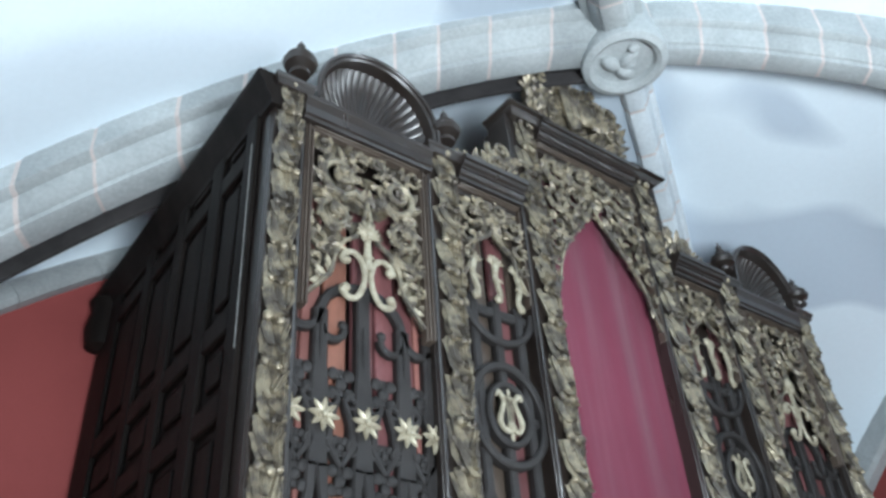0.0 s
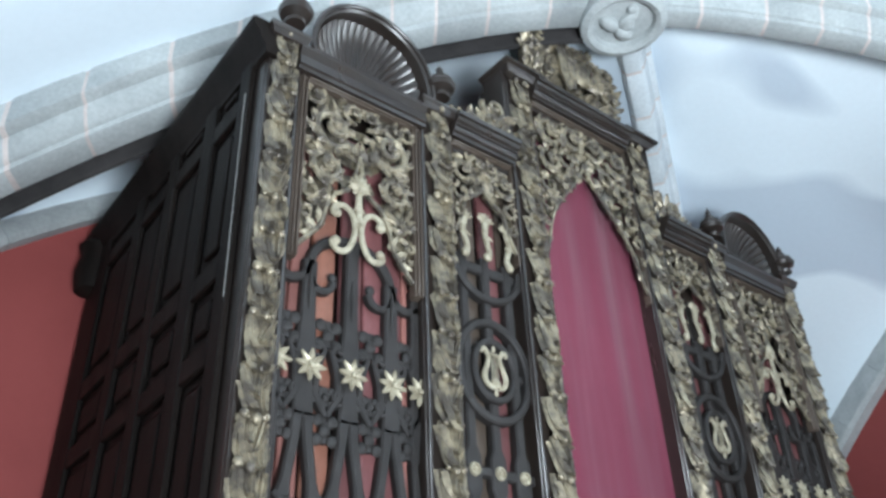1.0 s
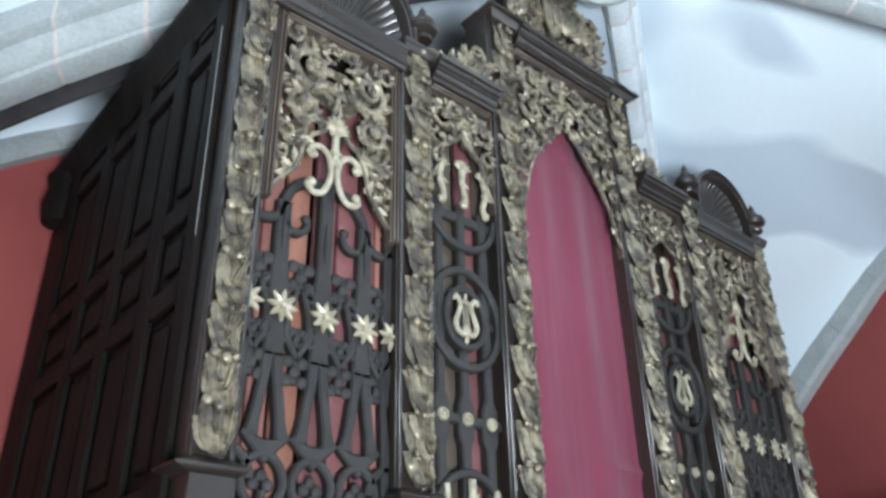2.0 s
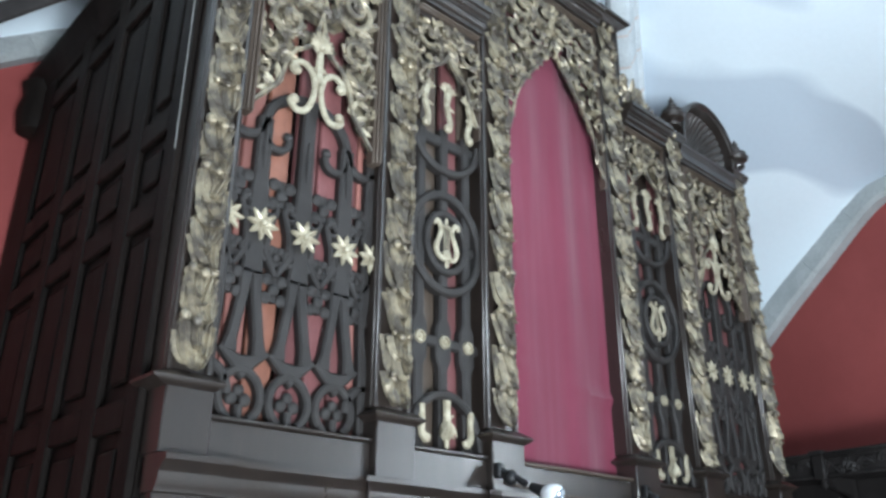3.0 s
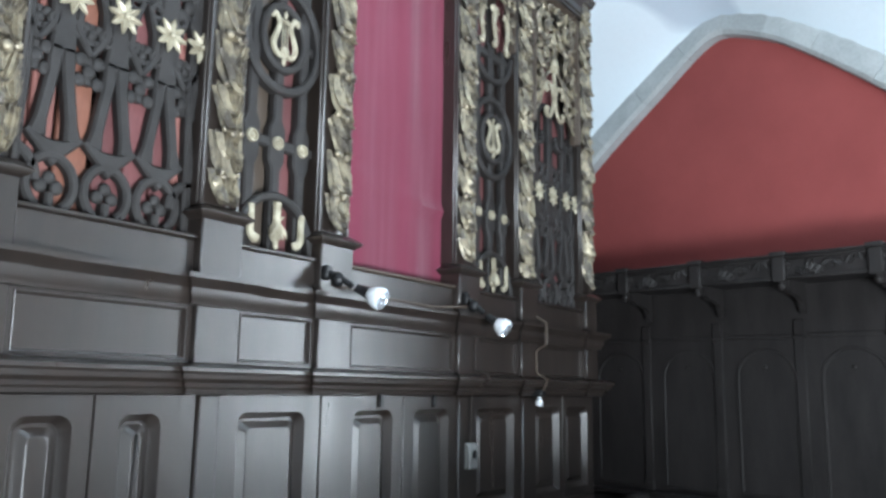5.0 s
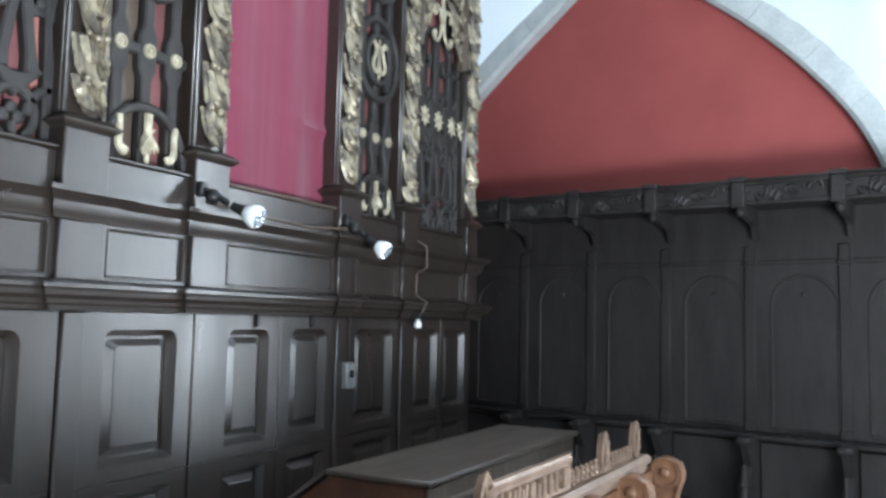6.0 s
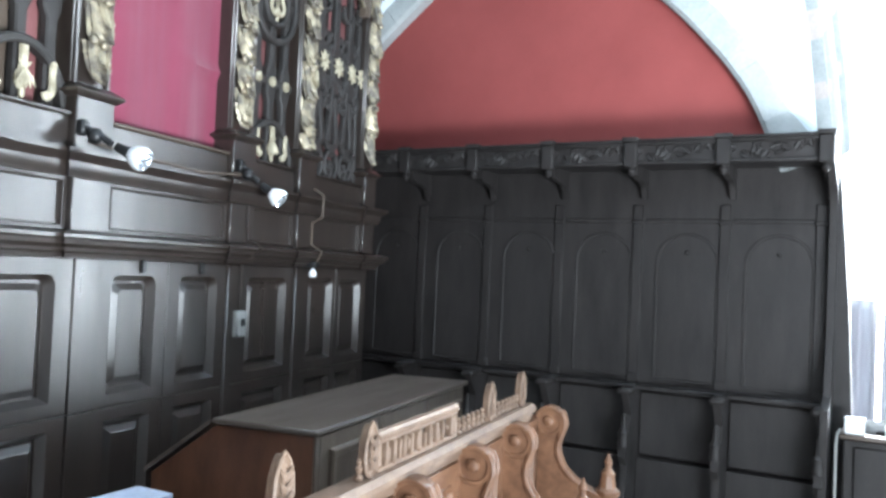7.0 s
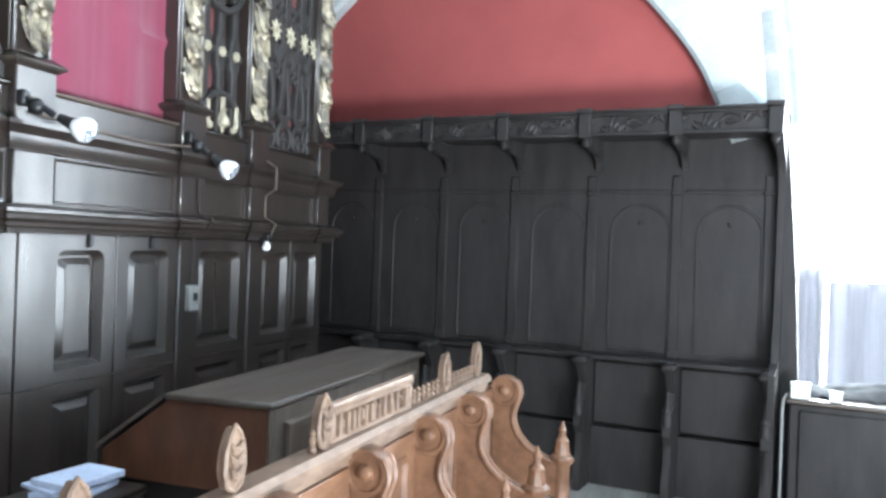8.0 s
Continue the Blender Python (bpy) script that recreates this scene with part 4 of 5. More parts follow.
    for s in (-1, 1):
        top = [(c + s * 0.012, 3.67), (c + s * 0.03, 3.74), (c + s * 0.07, 3.77), (c + s * 0.11, 3.755), (c + s * 0.12, 3.725), (c + s * 0.10, 3.71)]
        stem(bm, [(px, y, pz) for px, pz in top], [0.014, 0.014, 0.014, 0.015, 0.016, 0.013], 8, 0.7)
        low = [(c + s * 0.012, 3.72), (c + s * 0.02, 3.63), (c + s * 0.05, 3.565), (c + s * 0.09, 3.55), (c + s * 0.12, 3.575), (c + s * 0.105, 3.60)]
        stem(bm, [(px, y, pz) for px, pz in low], [0.014, 0.014, 0.014, 0.015, 0.016, 0.013], 8, 0.7)
    tagged(op("lily_cross", bm, GOLD, "pale gilded scrolled lily ornament"), kind="stuff")
    for s in (-1, 1):
        bm = bmesh.new()
        x = c + s * 0.17
        for k in range(3):
            leaf(bm, pose(x + s * 0.02 * k, FY0 - 0.02, 3.655 - 0.03 * k) @ Matrix.Rotation(s * (0.4 + 0.8 * k), 4, "Y"), 0.075, 0.032, 0.6)
        ball(bm, x, FY0 - 0.02, 3.66, 0.02, 1, 0.7, 1, 1)
        op("gilt_leaf", bm, GOLD)


wide_fret(*BAYS[0])
wide_fret(*BAYS[4])


def narrow_fret(a, b):
    c = (a + b) / 2 + 0.01
    bars = (c - 0.135, c, c + 0.135)
    for x in bars:
        for z0, z1 in ((2.35, 2.60), (2.60, 2.98), (2.98, 3.48), (3.48, 3.80)):
            bm = bmesh.new()
            if (z0, z1) == (2.60, 2.98):
                ribbon(bm, [(x, z0), (x, 2.68), (x, 2.72), (x, 2.85), (x, 2.89), (x, z1)], [0.05, 0.05, 0.088, 0.088, 0.05, 0.05], FY0, FY1)
            else:
                ribbon(bm, [(x, z0), (x, z1)], 0.05, FY0, FY1)
            op("fret_bar", bm, GRILLE)
    for rx0, rx1, rz, rw in ((a, b, 2.79, 0.045), (a, b, 3.74, 0.05), (c - 0.2, c - 0.10, 3.235, 0.04), (c + 0.10, c + 0.2, 3.235, 0.04)):
        bm = bmesh.new()
        ribbon(bm, [(rx0, rz), (rx1, rz)], rw, FY0 + 0.004, FY1 - 0.004)
        op("fret_rail", bm, GRILLE)
    for nm, pts, w, closed in (("fret_oval", arc(c, 3.235, 0.198, 0.225, 0, 354.0, 59), 0.038, True), ("fret_oval", arc(c, 3.235, 0.112, 0.135, 0, 352, 44), 0.032, True), ("fret_arch", arc(c, 3.77, 0.198, 0.19, 180, 360, 24), 0.034, False), ("fret_arch", arc(c, 2.345, 0.198, 0.225, 0, 180, 24), 0.034, False)):
        bm = bmesh.new()
        ribbon(bm, pts, w, FY0 - 0.02, FY1 - 0.01, closed)
        op(nm, bm, GRILLE)
    # lyre
    bm = bmesh.new()
    y = FY0 - 0.012
    for s in (-1, 1):
        pts = [(c + s * 0.012, 3.155), (c + s * 0.045, 3.165), (c + s * 0.06, 3.20), (c + s * 0.045, 3.245), (c + s * 0.032, 3.285), (c + s * 0.045, 3.32), (c + s * 0.066, 3.325), (c + s * 0.07, 3.305)]
        stem(bm, [(px, y, pz) for px, pz in pts], [0.012, 0.014, 0.015, 0.013, 0.012, 0.013, 0.013, 0.010], 6, 0.7)
    for dx in (-0.014, 0, 0.014):
        tube(bm, [(c + dx, y, 3.19), (c + dx, y, 3.32)], 0.003, 4)
    tube(bm, [(c - 0.035, y, 3.305), (c + 0.035, y, 3.305)], 0.007, 5)
    ball(bm, c, y, 3.175, 0.028, 1.1, 0.5, 1, 1)
    ball(bm, c, y, 3.135, 0.016, 0.8, 0.5, 1.4, 1)
    ball(bm, c, y, 3.335, 0.013, 0.8, 0.5, 1.4, 1)
    op("lyre", bm, GOLD, "small gilded lyre ornament")
    for x in bars:
        bm = bmesh.new()
        lathe(bm, [(0.002, 0.012), (0.007, 0.010), (0.011, 0.002), (0.016, 0.002), (0.020, 0.012), (0.026, 0.010), (0.029, 0.0)], Matrix.Translation((x, FY0, 2.79)) @ Matrix.Rotation(radians(90), 4, "X"), 16)
        op("rosette", bm, GOLD, "small round gilded rosette")
        bm = bmesh.new()
        dz = 0.0 if abs(x - c) > 0.01 else 0.015
        y = FY0 - 0.02
        for k in range(-3, 4):
            leaf(bm, pose(x, y + 0.004, 3.975 + dz) @ Matrix.Rotation(k * 0.42, 4, "Y"), 0.062, 0.022, 0.25, 1)
        ball(bm, x, y - 0.004, 3.985 + dz, 0.022, 0.9, 0.6, 1.2, 2)
        for q in (-1, 1):
            leaf(bm, pose(x, y, 3.90 + dz) @ Matrix.Rotation(q * 2.2, 4, "Y"), 0.045, 0.02, 0.6, 1)
        s = 1 if x > c else -1
        stem(bm, [(x, y, 3.97 + dz), (x + s * 0.008, y, 3.90 + dz), (x - s * 0.012, y, 3.82 + dz), (x, y, 3.785 + dz)], [0.022, 0.016, 0.016, 0.022], 8, 0.7)
        ball(bm, x, y, 3.785 + dz, 0.024, 1, 0.7, 1, 2)
        tagged(op("gilt_tassel", bm, GOLD, "gilded drop ornament"), kind="stuff")
    for x in bars:
        bm = bmesh.new()
        y = FY0 - 0.015
        if abs(x - c) < 0.01:
            tube(bm, [(x, y, 2.545), (x, y, 2.48), (x, y, 2.44)], [0.02, 0.017, 0.024], 8, 0.7)
            ball(bm, x, y + 0.004, 2.425, 0.036, 0.9, 0.5, 1.2, 2)
            for k in range(-2, 3):
                leaf(bm, pose(x, y - 0.012, 2.46) @ Matrix.Rotation(math.pi + k * 0.32, 4, "Y"), 0.075, 0.02, 0.2, 1)
            for q in (-1, 1):
                leaf(bm, pose(x, y - 0.004, 2.47) @ Matrix.Rotation(q * 1.0, 4, "Y"), 0.04, 0.018, 0.5, 1)
            ball(bm, x, y, 2.375, 0.016, 0.8, 0.6, 1.5, 2)
        else:
            s = 1 if x > c else -1
            stem(bm, [(x + s * 0.0, y, 2.515), (x - s * 0.004, y, 2.46), (x - s * 0.002, y, 2.41), (x - s * 0.024, y, 2.385), (x - s * 0.035, y, 2.40)], [0.016, 0.015, 0.017, 0.019, 0.016], 8, 0.7)
        tagged(op("gilt_drop", bm, GOLD, "gilded drop ornament"), kind="stuff")


narrow_fret(*BAYS[1])
narrow_fret(*BAYS[3])

# curtain in the middle bay: a cloth with soft vertical folds and a seam
bm = bmesh.new()
a, b = BAYS[2]
nx, nz = 120, 60
rows = []
for j in range(nz + 1):
    z = 2.345 + (4.95 - 2.345) * j / nz
    row = []
    for i in range(nx + 1):
        u = i / nx
        x = a - 0.02 + (b - a + 0.04) * u
        loose = 0.4 + 0.6 * (1 - j / nz)
        y = 0.10 + 0.008 * math.sin(u * 17 + 1.2 * noise.noise((u * 3, j * 0.05, 0))) * loose + 0.02 * noise.noise((u * 6, j * 0.03, 3)) + 0.0012 * noise.noise((u * 22, j * 0.1, 7))
        y += -0.02 * math.exp(-((z - 2.78 + 0.05 * u) / 0.012) ** 2)
        row.append((x, y, z))
    rows.append(row)
loops(bm, rows, cap=False, around=False)
cur = solid("curtain", bm, CLOTH, "crimson cloth curtain with soft folds and a low seam", "curtain")
cur.modifiers.new("thickness", "SOLIDIFY").thickness = 0.004

# second curtain strip behind the narrow bay's inner edge
bm = bmesh.new()
rows = [[(1.36 + 0.05 * u, 0.15 + 0.01 * math.sin(u * 9), 2.35 + 1.5 * j / 10) for u in (0, 0.25, 0.5, 0.75, 1)] for j in range(11)]
loops(bm, rows, cap=False, around=False)
cur = solid("curtain", bm, CLOTH, "narrow crimson cloth edge behind the fretwork", "curtain")
cur.modifiers.new("thickness", "SOLIDIFY").thickness = 0.004


# clip-on reflector lamps
def spot_lamp(x, y, z, base):
    root = thing("spot_lamp", "black clip-on lamp with a silvered reflector bulb, unlit", "lamp", pose(*base), group="organ lamps")
    inv = pose(-base[0], -base[1], -base[2])
    bm = bmesh.new()
    box(bm, base[0] - 0.02, base[1] - 0.035, base[2] - 0.03, base[0] + 0.02, base[1], base[2] + 0.03, 0.006)
    part("clamp", bm, BLACKM, root, m=inv)
    d = Vector((x, y, z)) - Vector(base)
    bm = bmesh.new()
    tube(bm, [Vector(base) + Vector((0, -0.03, 0)), Vector(base) + d * 0.35 + Vector((0, 0, 0.012)), Vector(base) + d * 0.6], [0.012, 0.012, 0.014], 8)
    ball(bm, *(Vector(base) + d * 0.3), 0.032, 1, 1, 1, 2)
    part("arm", bm, BLACKM, root, m=inv)
    turn = (-d).to_track_quat("-Z", "Y").to_matrix().to_4x4()
    bm = bmesh.new()
    lathe(bm, [(0.018, -0.07), (0.022, -0.03), (0.026, -0.012)], Matrix.Translation((x, y, z)) @ turn, 14)
    part("neck", bm, BLACKM, root, m=inv)
    bm = bmesh.new()
    lathe(bm, [(0.026, -0.012), (0.038, 0.005), (0.047, 0.03), (0.046, 0.046), (0.043, 0.050)], Matrix.Translation((x, y, z)) @ turn, 18)
    bulb = part("bulb", bm, SILVER, root, "silvered reflector bulb", m=inv)
    bm = bmesh.new()
    rng = random.Random(int(x * 100))
    for ring, r in ((1, 0.0), (6, 0.017), (12, 0.033)):
        for k in range(ring):
            a = 2 * math.pi * k / ring
            g = bmesh.new()
            bmesh.ops.create_icosphere(g, subdivisions=1, radius=0.011, matrix=Matrix.Translation((x, y, z)) @ turn @ pose(r * math.cos(a), r * math.sin(a), 0.054 - 2.0 * r * r, rng.uniform(0, 90), rng.uniform(0, 90), 0))
            join(bm, g)
    part("lens", bm, LENS, bulb, "faceted glittering lamp lens", smooth=False)


spot_lamp(1.47, -0.23, 2.19, (1.41, -0.024, 2.285))
spot_lamp(2.475, -0.20, 2.15, (2.42, -0.024, 2.28))

# small bulb and holder under the lower cornice, switch box, conduit
root = thing("bulb_holder", "small white bulb in a black holder under the cornice", "lamp", pose(3.14, -0.06, 1.80))
bm = bmesh.new()
box(bm, -0.03, -0.03, -0.005, 0.03, 0.06, 0.03, 0.005)
part("holder", bm, BLACKM, root)
bm = bmesh.new()
lathe(bm, [(0.008, 0.0), (0.012, -0.015), (0.024, -0.035), (0.02, -0.055), (0.002, -0.062)], seg=12)
part("bulb", bm, SILVER, root)
root = thing("switch_box", "small white electric switch box on the organ door", "switch", pose(2.525, 0.008, 1.5))
bm = bmesh.new()
box(bm, -0.04, -0.035, -0.065, 0.04, 0.004, 0.065, 0.008)
part("body", bm, GREYP, root)
bm = bmesh.new()
box(bm, -0.014, -0.045, -0.01, 0.014, -0.034, 0.028, 0.004)
part("rocker", bm, BLACKM, root)
bm = bmesh.new()
tube(bm, [(2.525, -0.008, 1.57), (2.52, -0.012, 1.80), (2.52, -0.12, 1.88), (2.52, -0.12, 1.895), (2.52, -0.035, 1.92), (2.52, -0.03, 2.09)], 0.006, 6)
solid("cable", bm, WOOD, "brown electric cable clipped to the organ door frame", "cable")
bm = bmesh.new()
tube(bm, [(1.45, -0.03, 2.245), (1.7, -0.07, 2.215), (2.1, -0.075, 2.206), (2.40, -0.06, 2.235)], 0.006, 6)
solid("cable", bm, FRAMEWOOD, "thin brown cable hanging between the organ lamps", "cable")
bm = bmesh.new()
tube(bm, [(3.17, -0.03, 2.25), (3.165, -0.095, 2.21), (3.165, -0.095, 2.09), (3.165, -0.03, 2.05), (3.165, -0.03, 1.93), (3.15, -0.11, 1.89), (3.14, -0.08, 1.82)], 0.007, 6)
solid("cable", bm, FRAMEWOOD, "brown electric cable bent over the organ mouldings", "cable")

# ---- choir stalls along the wall, in the wall's frame ----
PITCH = 0.618


def stall_unit(first=False):
    """One stall: y 0 its division to the right of the seat, +PITCH the next."""
    root = thing("choir_stall", "blackened oak choir stall with arched back panel and carved canopy", "choir stall", group="choir stalls")
    bm = bmesh.new()
    box(bm, 0.42, 0.0, FLOOR, 0.545, PITCH, 2.62)
    part("back_board", bm, STALL, root)
    # blind round arch: raised frame round a sunk field
    bm = bmesh.new()
    c, r = PITCH / 2, 0.215
    frame_pts = [(c - r, 1.12), (c - r, 1.90)] + arc(c, 1.94, r, 0.21, 180, 0, 20) + [(c + r, 1.90), (c + r, 1.12)]
    b2 = bmesh.new()
    ribbon(b2, frame_pts, 0.024, 0.011, 0.02)
    ribbon(b2, [(c - r, 1.10), (c + r, 1.10)], 0.024, 0.011, 0.02)
    join(bm, b2, pose(0.402, 0, 0) @ Matrix.Rotation(radians(-90), 4, "Z") @ Matrix.Scale(-1, 4, (1, 0, 0)))
    part("arch_frame", bm, STALL, root)
    bm = bmesh.new()
    ball(bm, 0.415, c, 2.02, 0.016, 0.6, 1, 1, 2)
    part("boss", bm, STALL, root)
    bm = bmesh.new()
    box(bm, 0.408, 0.095, 2.23, 0.42, PITCH - 0.01, 2.26, 0.005)
    part("frieze", bm, STALL, root)
    # shallow pilaster between the backs, with base and capital
    bm = bmesh.new()
    box(bm, 0.400, 0.015, 1.07, 0.42, 0.085, 2.36, 0.005)
    box(bm, 0.392, 0.008, 1.06, 0.42, 0.092, 1.13, 0.006)
    box(bm, 0.388, 0.006, 2.22, 0.42, 0.094, 2.25, 0.006)
    part("pilaster", bm, STALL, root)
    # short scrolled console under the canopy
    bm = bmesh.new()
    pr = [(0.40, 2.40), (0.375, 2.40), (0.36, 2.45), (0.33, 2.49), (0.26, 2.515), (0.17, 2.52), (0.12, 2.545), (0.10, 2.615), (0.40, 2.615)]
    prism(bm, pr, -0.020, 0.020)
    part("console", bm, STALL, root)
    bm = bmesh.new()
    lathe(bm, [(0.006, 2.525), (0.022, 2.54), (0.03, 2.56), (0.022, 2.58), (0.034, 2.605)], pose(0.03, 0, 0), 12)
    part("pendant", bm, STALL, root)
    # canopy: soffit, front board with carved band, top moulding
    bm = bmesh.new()
    box(bm, 0.03, 0.0, 2.615, 0.545, PITCH, 2.64)
    part("soffit", bm, STALL, root)
    bm = bmesh.new()
    box(bm, 0.02, 0.0, 2.60, 0.05, PITCH, 2.74)
    box(bm, 0.0, 0.0, 2.60, 0.03, PITCH, 2.625, 0.006)
    box(bm, -0.005, 0.0, 2.735, 0.545, PITCH, 2.76, 0.006)
    box(bm, -0.03, 0.0, 2.758, 0.545, PITCH, 2.775, 0.006)
    can = part("canopy", bm, STALL, root, "black oak canopy with a carved leaf frieze")
    bm = bmesh.new()
    rng = random.Random(2)
    for k in range(15):
        y = 0.08 + (PITCH - 0.16) * k / 14
        leaf(bm, Matrix.Translation((0.018, y, 2.69 + 0.02 * math.sin(k * 1.4))) @ Matrix.Rotation(radians(-90), 4, "Z") @ Matrix.Rotation(rng.uniform(0, 6.28), 4, "Y"), 0.075, 0.05, 0.5)
    part("carving", bm, STALL, can)
    bm = bmesh.new()
    box(bm, -0.02, -0.045, 2.585, 0.03, 0.045, 2.76, 0.008)
    box(bm, -0.035, -0.055, 2.758, 0.2, 0.055, 2.79, 0.006)
    part("canopy_block", bm, STALL, can)
    # arm-rest shelf, division and seat
    bm = bmesh.new()
    box(bm, 0.10, 0.0, 1.02, 0.42, 0.05, 1.05, 0.008)
    box(bm, 0.30, 0.0, 1.02, 0.42, PITCH, 1.06, 0.01)
    box(bm, 0.04, -0.05, 1.015, 0.22, 0.05, 1.06, 0.014)
    part("arm_rest", bm, STALL, root)
    bm = bmesh.new()
    b2 = bmesh.new()
    pr = [(0.42, FLOOR), (0.06, FLOOR), (0.06, 0.30), (0.10, 0.36), (0.10, 0.52), (0.045, 0.58), (0.05, 0.66), (0.14, 0.74), (0.17, 0.86), (0.10, 0.96), (0.06, 1.02), (0.42, 1.02)]
    prism(b2, pr, -0.025, 0.025)
    join(bm, b2)
    part("division", bm, STALL, root)
    bm = bmesh.new()
    lathe(bm, [(0.01, -0.02), (0.035, -0.01), (0.04, 0.02), (0.03, 0.05), (0.04, 0.09), (0.02, 0.12), (0.015, 0.2), (0.01, 0.22)], pose(0.075, 0, 0.66), 10)
    part("knob", bm, STALL, root)
    bm = bmesh.new()
    box(bm, 0.335, 0.03, 0.56, 0.365, PITCH - 0.03, 1.012, 0.01)
    part("seat", bm, STALL, root, "tip-up seat, folded against the back")
    bm = bmesh.new()
    box(bm, 0.30, 0.03, FLOOR, 0.40, PITCH - 0.03, 0.54)
    part("seat_riser", bm, STALL, root)
    for y0, y1 in ((0.06, 0.30), (0.335, 0.58)):
        bm = bmesh.new()
        box(bm, 0.41, y0, 0.64, 0.425, y1, 0.98, 0.006)
        part("seat_back_panel", bm, STALL, root)
    return root


unit = stall_unit()
unit.matrix_basis = MR @ pose(0, -4 * PITCH + 0.005, 0)
for k in range(1, 7):
    copy_thing(unit, MR @ pose(0, (-4 + k) * PITCH + 0.005 - 0.0005 * k, 0))
# end panel of the row
root = thing("stall_end", "blackened oak end panel of the choir stalls", "choir stall", MR @ pose(0, -4 * PITCH - 0.03, 0))
bm = bmesh.new()
b2 = bmesh.new()
prism(b2, [(0.54, FLOOR), (0.06, FLOOR), (0.05, 0.95), (0.03, 1.06), (0.22, 1.12), (0.32, 1.5), (0.33, 2.3), (0.25, 2.45), (0.02, 2.58), (0.0, 2.77), (0.54, 2.77)], -0.012, 0.034)
join(bm, b2)
part("panel", bm, STALL, root)
# board against the wall beyond the last stall, wider at its foot
bm = bmesh.new()
loops(bm, [[(x, y, z) for y, z in ((-0.0125, FLOOR), (-0.0125, 2.58), (-0.02, 2.58), (-0.045, 2.3), (-0.09, 1.7), (-0.125, 1.0), (-0.13, FLOOR))] for x in (0.34, 0.50)])
part("wall_board", bm, STALL, root)
bm = bmesh.new()
tube(bm, [(0.05, -0.03, FLOOR), (0.05, -0.03, 0.86), (0.06, -0.035, 0.92), (0.09, -0.05, 0.95)], 0.008, 8)
solid("pipe", bm, GREYP, "thin pale conduit standing at the stalls' end", "pipe").matrix_basis = MR @ pose(0, -4 * PITCH - 0.06, 0)

# ---- sheer curtains and clutter at the window ----
for k, (y0, y1, z1) in enumerate(((-2.62, -3.5, 1.72), (-3.55, -4.9, 1.60))):
    bm = bmesh.new()
    rows = []
    for j in range(13):
        z = 0.41 + (z1 - 0.41) * j / 12
        rows.append([(7.60 + 0.05 * math.sin(i * 0.42 + k + 0.6 * math.sin(i * 0.23)), y0 + (y1 - y0) * i / 60, z) for i in range(61)])
    loops(bm, rows, cap=False, around=False)
    ob = solid("sheer_curtain", bm, SHEER, "sheer white curtain glowing in the window light", "curtain", group="window curtains")
    ob.modifiers.new("thickness", "SOLIDIFY").thickness = 0.003
cab = thing("cabinet", "low dark cabinet under the window with cloth on top", "cabinet", MR @ pose(0, 0, 0))
bm = bmesh.new()
box(bm, 0.06, -3.95, FLOOR, 0.54, -2.60, 0.90, 0.01)
part("body", bm, STALL, cab)
bm = bmesh.new()
box(bm, 0.03, -4.0, 0.90, 0.545, -2.58, 0.93, 0.008)
part("top", bm, LID, cab)
for y0, y1 in ((-3.25, -2.66), (-3.88, -3.30)):
    bm = bmesh.new()
    box(bm, 0.04, y0, 0.2, 0.065, y1, 0.86, 0.008)
    d = part("door", bm, STALL, cab)
    bm = bmesh.new()
    ball(bm, 0.035, y0 + 0.05, 0.55, 0.015, 1, 1, 1, 2)
    part("knob", bm, BLACKM, d)
for (y, z, s) in ((-2.66, 0.93, 0.055), (-2.86, 0.93, 0.036)):
    bm = bmesh.new()
    box(bm, 0.06, y - s, z, 0.06 + s * 1.5, y + s, z + s * 1.7, 0.006)
    box(bm, 0.055, y - s * 1.05, z + s * 1.5, 0.065 + s * 1.5, y + s * 1.05, z + s * 1.75, 0.004)
    ob = solid("carton", bm, WHITEP, "small white box on the dark cabinet", "box", group="white boxes")
    ob.matrix_basis = MR

# crumpled grey cloth heaped on the cabinet behind the boxes
bm = bmesh.new()
rows = []
for j in range(25):
    v = j / 24
    row = []
    for i in range(49):
        u = i / 48
        h = 0.085 * math.sin(math.pi * min(1, v * 1.15)) ** 0.6 * (0.55 + 0.45 * math.sin(math.pi * u) + 0.5 * noise.noise((u * 5, v * 2.5, 1))) + 0.02 * noise.noise((u * 16, v * 7, 4))
        row.append((0.17 + 0.34 * v + 0.02 * noise.noise((u * 7, 0, 2)), -2.68 - 1.2 * u, 0.934 + max(0.0, h)))
    rows.append(row)
loops(bm, rows, cap=False, around=False)
cloth = solid("cloth", bm, RAG, "crumpled pale grey cloth heaped on the cabinet", "cloth")
cloth.matrix_basis = MR
cloth.modifiers.new("thickness", "SOLIDIFY").thickness = 0.004

